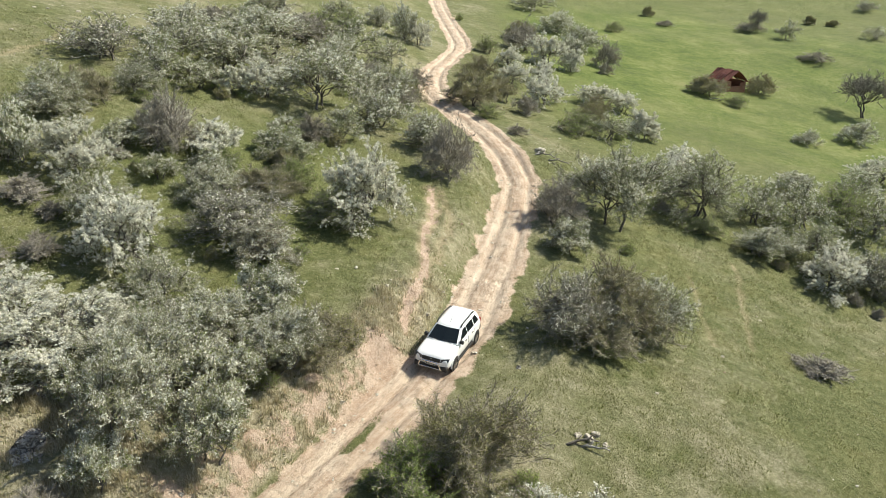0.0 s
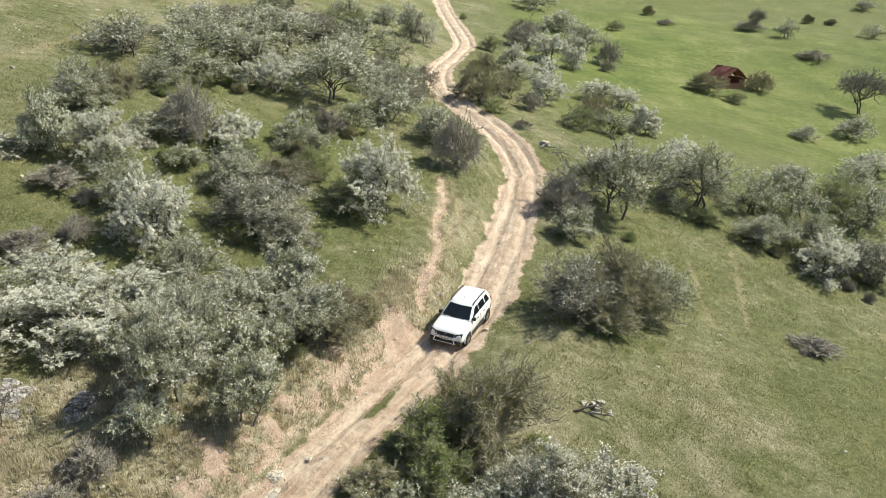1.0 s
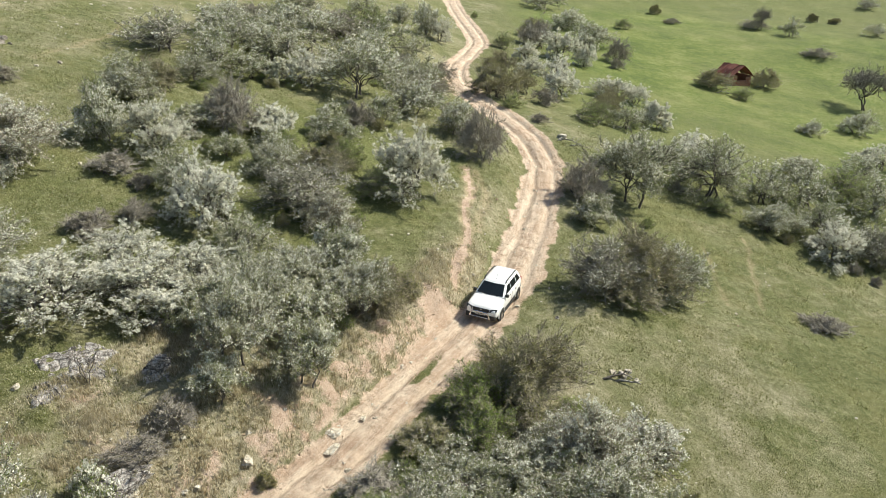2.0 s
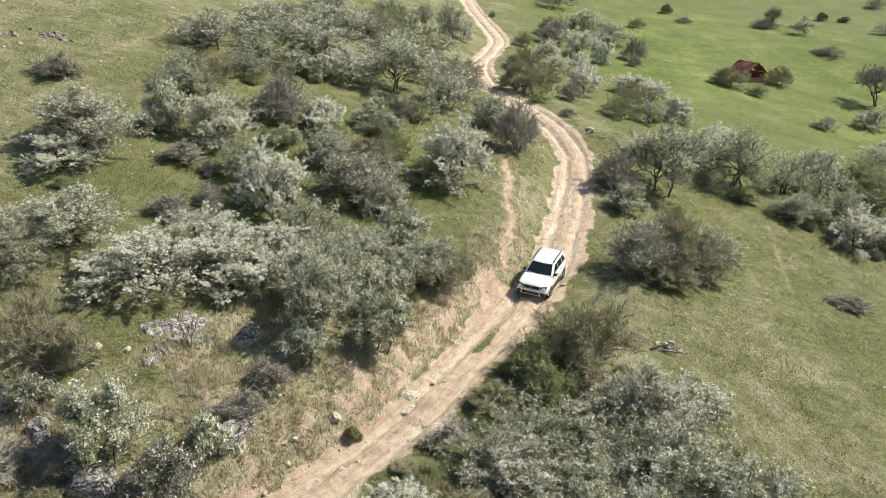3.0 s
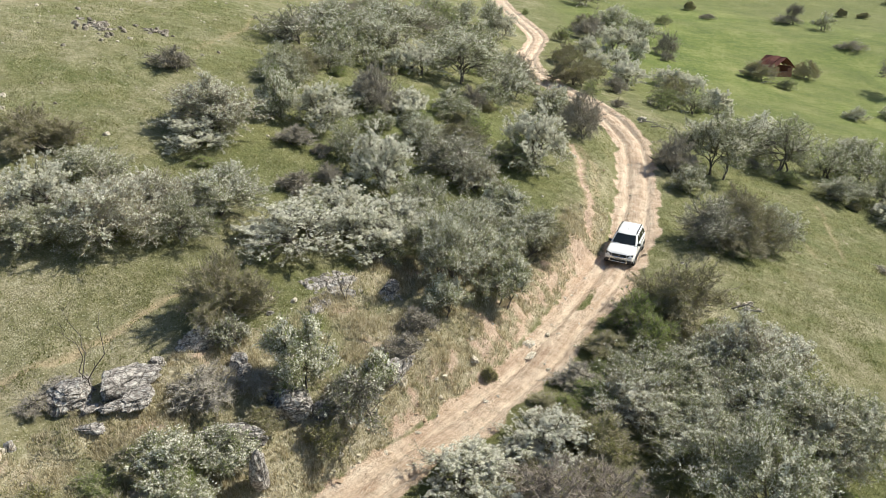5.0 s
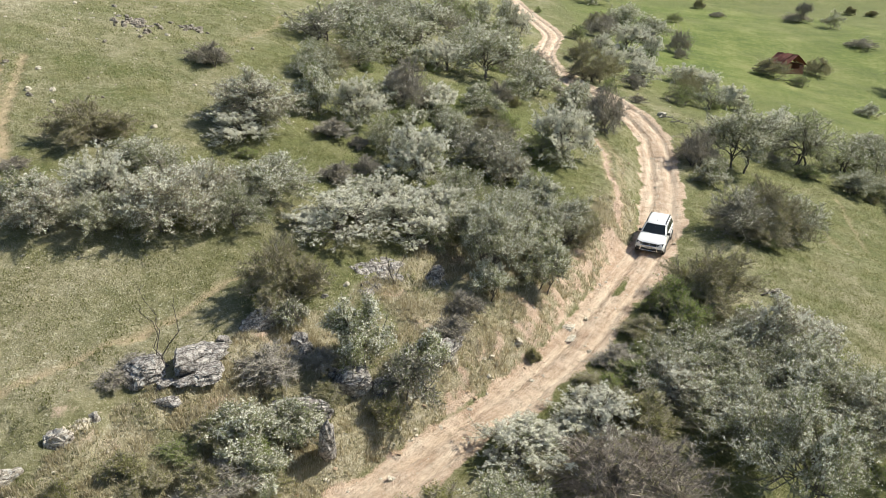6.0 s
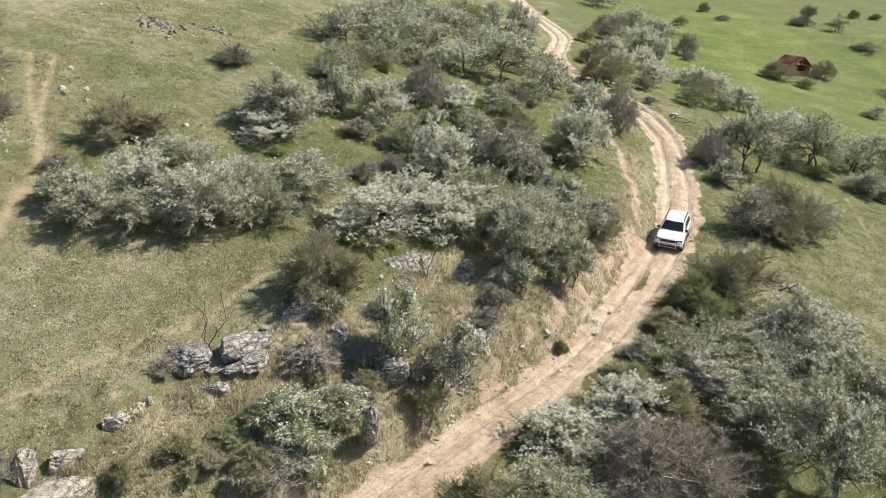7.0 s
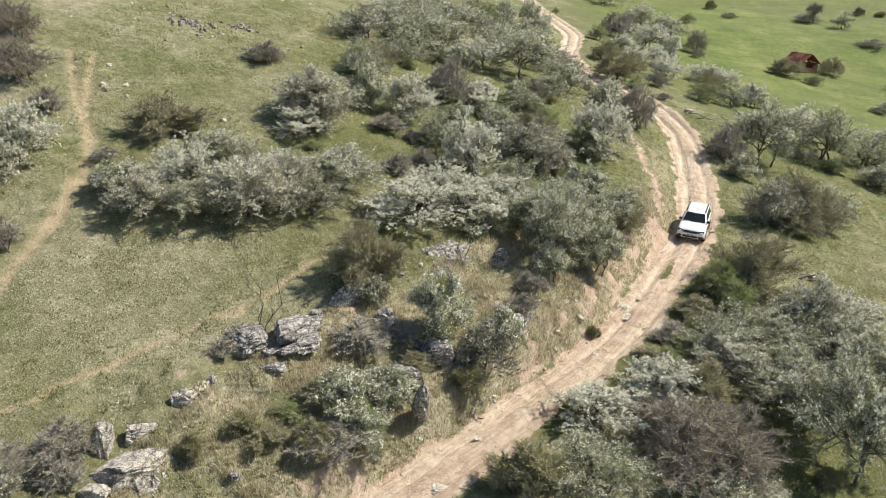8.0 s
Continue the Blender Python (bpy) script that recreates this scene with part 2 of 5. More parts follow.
def smooth_height(x, y):
    x, y = np.asarray(x, float), np.asarray(y, float)
    d = x - curve_through(ROAD_Y, ROAD_X, y)
    left, right = np.maximum(-d - 1.6, 0), np.maximum(d - 1.8, 0)
    bank = 0.9 * step(0, 1.5, left) * (1 - 0.6 * step(2, 10, left)) * step(66, 50, y)
    bank = bank + 1.0 * step(34, 18, y) * step(0.8, 6, left) * (1 - 0.75 * step(8, 26, left))
    slope = 0.205 + 0.045 * step(12, 26, y) + 0.04 * step(28, 48, y)
    z = curve_through(ROAD_Y, ROAD_Z, y) + bank + slope * 80 * np.tanh(left / 80)
    fall = 0.22 - 0.09 * step(100, 150, y)
    z = z - fall * 60 * np.tanh(np.maximum(right - 3 * step(39, 33, y), 0) / 60)
    return z + 0.06 * np.maximum(np.minimum(y, 700) - 180, 0) * step(0, 60, right)


def along(x, y, way):
    """The distance of each place from a line of points."""
    best = np.full(np.shape(x), 1e9)
    for (ax, ay), (bx, by) in zip(way, way[1:]):
        t = np.clip(((x - ax) * (bx - ax) + (y - ay) * (by - ay)) / ((bx - ax)**2 + (by - ay)**2), 0, 1)
        best = np.minimum(best, np.hypot(x - ax - t * (bx - ax), y - ay - t * (by - ay)))
    return best


TRAILS = [
    (0.42, 0.97, [(-0.9, 49.8), (-0.5, 46.4), (-1.0, 42.4), (-1.1, 39.1), (-1.3, 36.2), (-1.9, 33.6)]),
    (0.3, 0.55, [(-0.1, 49.4), (0.5, 46.6), (0.4, 43.4), (-0.4, 40.0)]),
    (0.24, 0.9, [(-44.5, 38.1), (-40.8, 30.9), (-39.3, 28.2)]),
    (0.24, 0.9, [(-42.9, 38.5), (-40.9, 32.8), (-39.3, 28.2)]),
    (0.34, 0.95, [(-39.3, 28.2), (-37.3, 24.4), (-36.9, 20.1), (-36.8, 16.7), (-37.4, 12.5), (-39.5, 6)]),
    (0.21, 0.8, [(-21.8, 20.6), (-24.6, 16.9), (-27.1, 13.7), (-29.0, 11.6), (-31.4, 8.9), (-36.0, 3.5)]),
    (0.18, 0.4, [(20.4, 48.7), (19.6, 45.0), (18.8, 42.9), (17.8, 37.7)]),
    (0.18, 0.32, [(16.1, 45.3), (15.5, 40.4), (15.1, 37.3)]),
    (0.2, 0.5, [(-30.9, 53.4), (-29.9, 59.4), (-30.4, 63.5)]),
    (0.2, 0.3, [(-31.6, 49.5), (-30.3, 55.9), (-29.8, 60.0)]),
]


def land(x, y):
    """Height, bare earth, dryness and lushness at each place."""
    d = x - curve_through(ROAD_Y, ROAD_X, y)
    near = step(200, 60, np.hypot(x, y - 30))
    z = smooth_height(x, y)
    left, right = np.maximum(-d - 1.6, 0), np.maximum(d - 1.6, 0)
    wobble = fbm(x * 0.55, y * 0.55, 3.0) - 0.5
    fine = fbm(x * 2.2, y * 2.2, 5.0) - 0.5
    low_y = step(30, 12, y)
    half = 1.62 + 0.25 * (fbm(y * 0.22, y * 0.0 + 2.0, 8.0) - 0.5) + 0.55 * step(11, 5, y) + 0.45 * step(26, 29, y) * step(33, 31, y)
    road = step(0.6, -0.5, np.abs(d) - half + 0.95 * wobble + 0.3 * (fbm(x * 1.7, y * 1.7, 6.0, 2) - 0.5))
    ridge = step(0.5, 0.1, np.abs(d + 0.15 + 0.5 * wobble)) * step(0.52, 0.62, fbm(x * 0.3 + 4, y * 0.3, 9.0)) * step(30, 26, y) * step(14, 18, y)
    road = road * (1 - 0.62 * ridge)
    trail = np.zeros_like(road)
    for width, worn, way in TRAILS:
        trail = np.maximum(trail, worn * step(width * 1.5, width * 0.3, along(x + 0.7 * wobble, y, way) + 0.3 * fine))
    scree = step(4.6, 0.4, left) * step(0.0, 0.5, left) * (0.3 * step(56, 40, y) + 0.12 * step(34, 28, y)) * (0.6 + 2.2 * wobble)
    scree = np.maximum(scree, 0.55 * step(0.08, 0.26, wobble) * step(16, 8, left) * step(24, 12, y) * step(0.0, 1.0, left))
    washed = step(1.0, 0.3, np.hypot((x + 2.9) / 1.7, (y - 31.2) / 2.6) + 1.4 * wobble + fine) * 0.9
    washed = np.maximum(washed, 0.8 * step(3.8, 1.0, left) * step(0.0, 0.3, left) * step(11, 15, y) * step(36, 30, y) * (0.55 + 1.5 * wobble + 1.3 * fine))
    scree = np.maximum(scree, washed)
    dirt = np.clip(np.maximum(np.maximum(road, scree), step(0.85, 0.95, trail) * trail * step(-5, -2, x)), 0, 1)
    edge = x - curve_through(LEDGE_Y, LEDGE_X, np.clip(y, -20, 34)) + 1.6 * wobble
    slope_side = step(-0.7, 0.9, edge) * step(30, 25, y) * step(0.0, 0.4, left)
    dry = (0.5 - 0.3 * step(34, 40, y)) * step(5, 1.2, left) * step(0, 0.5, left) * step(64, 30, y)
    dry = np.maximum(dry, (0.36 + 0.9 * wobble) * slope_side)
    dry = np.maximum(dry, 0.32 * step(16, 2, right) * step(40, 22, y) * step(0.5, 3, right) * (0.6 + wobble))
    dry = np.maximum(dry, 0.13 * step(20, 45, left) * step(20, 40, y) * (0.35 + 1.8 * wobble))
    dirt = np.maximum(dirt, 0.62 * slope_side * step(-0.08, 0.2, wobble) * (0.7 + fine))
    lush = 0.9 * step(1.25, 0.2, np.hypot((x - 52) / 46, (y - 124) / 50) + 0.5 * wobble) + 0.38 * step(3, 14, right) * step(34, 70, y) + 0.4 * np.exp(-((x + 13) / 11)**2 - ((y - 46) / 16)**2)
    dry = np.maximum(dry, 0.11 * step(-18, -28, x) * step(40, 22, y) * (0.8 + wobble))
    dry = np.maximum(dry, 0.26 * np.exp(-((x - 9) / 7)**2 - ((y - 24) / 7)**2) * (0.6 + 1.6 * wobble))
    dry = dry - 0.07 * step(4, 9, right) * step(60, 40, y)
    # ruts, washed gullies, tussocks
    rut = np.exp(-((np.abs(d + 0.3 * wobble) - 0.78) / 0.28)**2) * (0.12 + 0.16 * fbm(y * 0.4, y * 0.0, 11.0))
    worn = np.exp(-((np.abs(d + 0.3 * wobble) - 0.8) / 0.34)**2) * road * (0.5 + fbm(x * 0.25, y * 0.25, 13.0))
    z = z - road * rut * near + road * near * (0.16 * fine + 0.10 * wobble)
    z = z - 0.12 * trail * near
    rough = near * (1 - road)
    z = z + rough * (0.16 * wobble + 0.12 * fine)
    gully = np.abs(fbm(x * 0.9, y * 0.9, 17.0) - 0.5)
    z = z + near * step(0.1, 1.0, left) * step(6, 2, left) * step(60, 45, y) * (1.1 * (gully - 0.12) + 0.25 * fine)
    ledges = step(2.0, 4.0, left) * step(16, 9, left) * step(24, 14, y)
    z = z + ledges * near * (0.7 * (fbm(x * 0.5 + 9, y * 0.5, 21.0) - 0.5) + 0.35 * fine)
    z = z - near * 0.35 * step(0.9, 1.7, edge) * step(7, 1.7, edge) * step(30, 24, y)
    far = step(150, 420, np.hypot(x, y))
    z = z + far * 14 * (fbm(x * 0.006, y * 0.006, 31.0) - 0.5)
    return z, dirt, dry, lush, road, np.clip(worn, 0, 1), trail, d, 0.1 + 0.85 * step(-8, -22, x) * step(64, 36, y) + 0.02 * step(-20, -40, x) * step(36, 64, y) * step(140, 90, y)


def height(x, y):
    return float(land(np.array([float(x)]), np.array([float(y)]))[0][0])


def axis(a, b, pitch, low, high):
    """Even steps from a to b, growing steps out to low and high."""
    middle = np.arange(a, b, pitch)

    def out(start, end):
        places, at, width = [], start, pitch
        while abs(at - start) < abs(end - start):
            width *= 1.085
            at += width * (1 if end > start else -1)
            places.append(at)
        return places

    return np.array(out(a, low)[::-1] + list(middle) + out(middle[-1], high))


def sheet(name, xs, ys, keep=None, lift=0.0):
    gx, gy = np.meshgrid(xs, ys)
    x, y = gx.ravel(), gy.ravel()
    z, dirt, dry, lush, road, rut, trail, lane, bloom = land(x, y)
    n, m = len(xs), len(ys)
    i = (np.arange(m - 1)[:, None] * n + np.arange(n - 1)[None]).ravel()
    quads = np.stack([i, i + 1, i + n + 1, i + n], 1)
    if keep is not None:
        quads = quads[road[quads].mean(1) > keep]
        used, quads = np.unique(quads, return_inverse=True)
        quads = quads.reshape(-1, 4)
        x, y, z, dirt, dry, lush, rut, trail, lane, bloom = (a[used] for a in (x, y, z, dirt, dry, lush, rut, trail, lane, bloom))
    if keep is None:
        z = z - 0.09 * step(0.3, 0.9, road)
    data = bpy.data.meshes.new(name)
    data.from_pydata(np.stack([x, y, z + lift], 1).tolist(), [], quads.tolist())
    for key, values in (("dirt", dirt), ("dry", dry), ("lush", lush), ("rut", rut), ("trail", trail), ("lane", lane), ("bloom", bloom)):
        data.attributes.new(key, "FLOAT", "POINT").data.foreach_set("value", values.astype(np.float32))
    data.polygons.foreach_set("use_smooth", np.ones(len(data.polygons), bool))
    data.materials.append(GROUND)
    return new(name, data)


XS, YS = axis(-46, 32, 0.24, -2600, 2600), axis(3, 64, 0.24, -2500, 2600)
tagged(sheet("ground", XS, YS), "olive spring meadow with dry tufts and bare patches", "ground", kind="structure")
tagged(sheet("road", np.arange(-34, 10, 0.13), np.concatenate([np.arange(-2, 66, 0.13), np.arange(66, 170, 0.4)]), 0.05, 0.012), "rutted pale tan dirt track with washed edges", "dirt track", kind="structure")


# ---- meshes ----
def part(name, bm, material, parent, label=""):
    """Links a bmesh as one mesh object under a thing or under a part."""
    data = bpy.data.meshes.new(name)
    bm.to_mesh(data)
    bm.free()
    data.materials.append(material)
    ob = new(name, data)
    ob.parent = parent
    return tagged(ob, label)


def array_part(name, verts, faces, material, parent, label="", smooth=False):
    data = bpy.data.meshes.new(name)
    data.from_pydata(np.asarray(verts).tolist(), [], np.asarray(faces).tolist())
    if smooth:
        data.polygons.foreach_set("use_smooth", np.ones(len(data.polygons), bool))
    data.materials.append(material)
    ob = new(name, data)
    ob.parent = parent
    return tagged(ob, label)


def tubes(rows, sides):
    """Open tapered tubes from rows of start, end and the two radii."""
    rows = np.asarray(rows, float)
    a, b, ra, rb = rows[:, 0:3], rows[:, 3:6], rows[:, 6], rows[:, 7]
    way = b - a
    way /= np.linalg.norm(way, axis=1)[:, None] + 1e-9
    ref = np.where(np.abs(way[:, 2:3]) > 0.9, (1.0, 0, 0), (0, 0, 1.0))
    u = np.cross(way, ref)
    u /= np.linalg.norm(u, axis=1)[:, None] + 1e-9
    v = np.cross(way, u)
    turn = np.arange(sides) * 2 * np.pi / sides
    ring = np.cos(turn)[None, :, None] * u[:, None] + np.sin(turn)[None, :, None] * v[:, None]
    verts = np.concatenate([a[:, None] + ra[:, None, None] * ring, b[:, None] + rb[:, None, None] * ring], 1).reshape(-1, 3)
    base = (np.arange(len(rows)) * 2 * sides)[:, None]
    k = np.arange(sides)
    faces = np.stack([base + k, base + (k + 1) % sides, base + sides + (k + 1) % sides, base + sides + k], 2).reshape(-1, 4)
    return verts, faces


def ribbons(rows, rng):
    """Thin flat branch pieces turned every way."""
    rows = np.asarray(rows, float)
    a, b = rows[:, 0:3], rows[:, 3:6]
    side = np.cross(b - a, rng.normal(size=a.shape))
    side /= np.linalg.norm(side, axis=1)[:, None] + 1e-9
    verts = np.stack([a - side * rows[:, 6:7], a + side * rows[:, 6:7], b + side * rows[:, 7:8], b - side * rows[:, 7:8]], 1).reshape(-1, 3)
    return verts, np.arange(len(verts)).reshape(-1, 4)


def pipes(limbs, sides):
    """Closed-skinned limbs: each a line of points with radii, in one run of rings."""
    verts, faces = [], []
    turn = np.arange(sides) * 2 * np.pi / sides
    for way, radii in limbs:
        ahead = np.gradient(way, axis=0)
        ahead /= np.linalg.norm(ahead, axis=1)[:, None] + 1e-9
        ref = np.array((1.0, 0, 0)) if np.abs(ahead[:, 2]).mean() > 0.7 else np.array((0, 0, 1.0))
        u = np.cross(ahead, ref)
        u /= np.linalg.norm(u, axis=1)[:, None] + 1e-9
        v = np.cross(ahead, u)
        base = sum(len(part_verts) for part_verts in verts)
        ring = way[:, None] + radii[:, None, None] * (np.cos(turn)[None, :, None] * u[:, None] + np.sin(turn)[None, :, None] * v[:, None])
        verts.append(ring.reshape(-1, 3))
        k = np.arange(sides)
        for i in range(len(way) - 1):
            low, high = base + i * sides, base + (i + 1) * sides
            faces.append(np.stack([low + k, low + (k + 1) % sides, high + (k + 1) % sides, high + k], 1))
    return np.concatenate(verts), np.concatenate(faces)


def spikes(rows, rng):
    """Thin pointed twigs, each a folded sliver."""
    rows = np.asarray(rows, float)
    a, b, r = rows[:, 0:3], rows[:, 3:6], rows[:, 6:7]
    side = np.cross(b - a, rng.normal(size=a.shape))
    side *= r / (np.linalg.norm(side, axis=1)[:, None] + 1e-9)
    verts = np.stack([a - side, a + side, b], 1).reshape(-1, 3)
    return verts, np.arange(len(verts)).reshape(-1, 3)


def flakes(places, size, rng, slim=0.6):
    """Small three-cornered leaves or petals turned every way."""
    n = len(places)
    a = rng.normal(size=(n, 3))
    a /= np.linalg.norm(a, axis=1)[:, None]
    b = np.cross(a, rng.normal(size=(n, 3)))
    b /= np.linalg.norm(b, axis=1)[:, None] + 1e-9
    s = (size * rng.uniform(0.6, 1.35, n))[:, None]
    verts = np.stack([places - a * s * 0.7 - b * s * slim, places - a * s * 0.7 + b * s * slim, places + a * s], 1).reshape(-1, 3)
    return verts, np.arange(3 * n).reshape(-1, 3)


# kind: name, category, label, stems, branchlets a lobe, twigs a branchlet, leaves and blossoms a twig, how far stems fan out from the base
KINDS = {
    "W": ("blossoming_tree", "tree", "wild plum tree covered in white blossom over grey twigs", 3, 20, 20, 1.3, 4.8, 0.1, TWIG_GREY, LEAF_PALE),
    "T": ("thorn_tree", "tree", "small grey thorn tree on a crooked dark trunk with scattered blossom", 2, 20, 40, 1.5, 0.9, 0.15, TWIG_GREY, LEAF_PALE),
    "P": ("blackthorn", "tree", "grey twiggy blackthorn with sparse white blossom", 6, 19, 40, 1.5, 0.85, 0.6, TWIG_GREY, LEAF_PALE),
    "Q": ("blackthorn", "tree", "broad blackthorn in bloom over fine brown twigs", 6, 20, 42, 0.9, 1.2, 0.6, TWIG_BROWN, LEAF_PALE),
    "G": ("wild_pear_tree", "tree", "grey-green wild pear tree with young leaves and few blossoms", 3, 19, 27, 2.0, 0.6, 0.1, TWIG_GREY, LEAF_PALE),
    "D": ("dark_thorn_tree", "tree", "dark dense thorn tree with blossom at its edges", 6, 18, 32, 1.2, 0.35, 0.6, TWIG_DARK, LEAF_DARK),
    "M": ("budding_shrub", "shrub", "brown shrub of upright stems with olive buds", 7, 22, 62, 1.9, 0.0, 0.8, TWIG_BROWN, LEAF_OLIVE),
    "N": ("green_shrub", "shrub", "dense shrub in fresh green leaf", 6, 20, 22, 2.8, 0.0, 0.7, TWIG_BROWN, LEAF_GREEN),
    "B": ("bare_shrub", "shrub", "leafless grey-brown shrub of fine upright twigs", 7, 20, 52, 0.2, 0.0, 0.8, TWIG_ASH, LEAF_OLIVE),
    "H": ("bare_shrub", "shrub", "dense leafless mauve-brown shrub of fine twigs", 7, 20, 85, 0.25, 0.0, 0.8, TWIG_MAUVE, LEAF_OLIVE),
    "Z": ("bare_tree", "tree", "leafless tree with crooked dark branches", 2, 26, 40, 0.0, 0.0, 0.0, TWIG_DARK, LEAF_OLIVE),
}


def bent(rng, a, b, r0, r1, pieces, sway):
    """A crooked limb from a to b, as rows for tubes()."""
    t = np.linspace(0, 1, pieces + 1)[:, None]
    way = a + (b - a) * t + rng.normal(size=(pieces + 1, 3)) * sway * np.linalg.norm(b - a) * np.sin(np.pi * t)
    way[:, 2] += 0.1 * np.linalg.norm(b - a) * np.sin(np.pi * t[:, 0]) * (1 if b[2] > a[2] else 0)
    r = r0 + (r1 - r0) * t[:, 0]
    return way, [(*way[i], *way[i + 1], r[i], r[i + 1]) for i in range(pieces)]


def make_tree(kind, width, tall, seed, far=False):
    """One tree: trunk and limbs, twigs, leaves, blossom, under an Empty at its base."""
    name, category, label, stems, branchlets, twigs, leaves, blossoms, fan, twig_material, leaf = KINDS[kind]
    rng = np.random.default_rng(seed)
    root = tagged(new(name), label, category)
    if width < 2:
        branchlets, twigs = branchlets // 2, int(twigs * 0.6)
    elif width < 4:
        branchlets = int(branchlets * 0.72)
    if far:
        branchlets, twigs = int(branchlets * 0.8), int(twigs * 0.5)
    wood, branches, fine = [[] for _ in range(stems)], [], []
    leaf_at, bloom_at = [], []
    lobes = int(round(7 + width * 1.2))
    feet = rng.normal(size=(stems, 3)) * (0.04 + 0.05 * fan) * width * (1, 1, 0)
    forks = []
    for k, foot in enumerate(feet):
        top = foot + np.array([*(rng.normal(size=2) * (0.07 + 0.1 * fan) * width), tall * rng.uniform(0.2, 0.36)])
        foot[2] = -0.15
        way, rows = bent(rng, foot, top, 0.02 * width**0.8 * (1 - 0.5 * fan), 0.013 * width**0.8 * (1 - 0.5 * fan), 4, 0.06)
        wood[k].append((way, np.linspace(rows[0][6], rows[-1][7], len(way))))
        forks.append(way)
    centre = np.array([0, 0, tall * 0.35])
    for k in range(lobes):
        ring = math.sqrt((k + 0.5) / lobes)
        angle, reach = k * 2.4 + rng.uniform(-0.5, 0.5), width * 0.37 * ring * rng.uniform(0.85, 1.12)
        lift = 0.66 - 0.46 * ring**1.7 + rng.uniform(-0.16, 0.1)
        if fan > 0.4:
            lift = 0.62 - 0.46 * ring**1.5 + rng.uniform(-0.1, 0.08)
        if kind == "T":
            lift = 0.78 - 0.34 * ring**2 + rng.uniform(-0.12, 0.1)
        if kind == "Z":
            lift = 0.75 - 0.2 * ring
        c = np.array([reach * math.cos(angle), reach * math.sin(angle), tall * lift])
        size = np.array([0.175 * width, 0.175 * width, 0.25 * tall]) * rng.uniform(0.65, 1.25)
        stem = forks[k % stems]
        way, rows = bent(rng, stem[rng.integers(2, 5)], c, 0.011 * width**0.8 * (1 - 0.4 * fan), 0.005 * width**0.8, 5, 0.09)
        wood[k % stems].append((way, np.linspace(rows[0][6], rows[-1][7], len(way))))
        for _ in range(branchlets):
            out = rng.normal(size=3)
            out[2] = out[2] * 0.9 + (0.35 if fan > 0.4 else 0.1)
            out += 0.6 * (c - centre) / (0.35 * width)
            out /= np.linalg.norm(out)
            tip = c + out * size * (0.5 + (0.8 if fan > 0.4 else 1.05) * rng.random()**1.3)
            tip[2] = max(tip[2], 0.03 * tall)
            start = way[rng.integers(2, 6)] if fan < 0.4 or rng.random() > 0.5 else stem[rng.integers(1, 5)]
            line, rows = bent(rng, start, tip, 0.012 + 0.002 * width, 0.007, 2, 0.1)
            branches += rows
            showy = rng.choice((0.1, 0.6, 1.3, 2.4)) * (1.3 if out[2] > 0 else 0.5)
            for _ in range(rng.poisson(5 * blossoms * showy)):
                s = rng.uniform(0.6, 1.98)
                bloom_at.append(line[int(s)] + (line[int(s) + 1] - line[int(s)]) * (s - int(s)) + rng.normal(size=3) * 0.045)
            for _ in range(twigs):
                s = rng.uniform(0.5, 2.0)
                at = line[int(s)] + (line[min(int(s) + 1, 2)] - line[int(s)]) * (s - int(s))
                grow = rng.normal(size=3) * 0.8 + out * 0.7 + np.array([0, 0, 0.25 + 0.5 * fan])
                grow *= rng.uniform(0.14, 0.42) * (0.72 + 0.06 * width) / np.linalg.norm(grow)
                fine.append((*at, *(at + grow), (0.013 if kind != "H" else 0.0085) * (1.4 if far else 1.0), 0.004))
                laden = (rng.choice((0.5, 1.5)), showy * rng.choice((0.0, 0.0, 0.6, 3.4)))
                for store, count, load in ((leaf_at, leaves, laden[0]), (bloom_at, blossoms, laden[1])):
                    bud = rng.uniform(0.35, 1.0)
                    for _ in range(rng.poisson(count * load)):
                        store.append(at + grow * (bud + rng.uniform(-0.22, 0.22) if store is bloom_at else rng.uniform(0.1, 1.05)) + rng.normal(size=3) * 0.035)
    for limbs in wood:
        array_part("trunk" if stems < 4 else "stem", *pipes(limbs, 5), BARK, root, smooth=True)
    tagged(array_part("branchwork", *ribbons(branches, rng), (twig_material if fan > 0.7 else TWIG_DARK) if fan > 0.4 else BARK, root), kind="stuff")
    tagged(array_part("crown", *spikes(fine, rng), twig_material, root), kind="stuff")
    if leaf_at:
        tagged(array_part("foliage", *flakes(np.array(leaf_at), (0.027 if kind != "N" else 0.036) * (1.4 if far else 1.0), rng), leaf, root), kind="stuff")
    if bloom_at:
        tagged(array_part("blossom", *flakes(np.array(bloom_at), (0.04 if kind == "W" else 0.036) * (1.4 if far else 1.0), rng, 0.8), BLOSSOM, root, "white blossom"), kind="stuff")
    return root


SIZES = {"tiny": (1.5, 1.0), "small": (2.8, 2.5), "large": (5.4, 4.4)}
MODELS, PLANTED = {}, []
rng_place = random.Random(7)


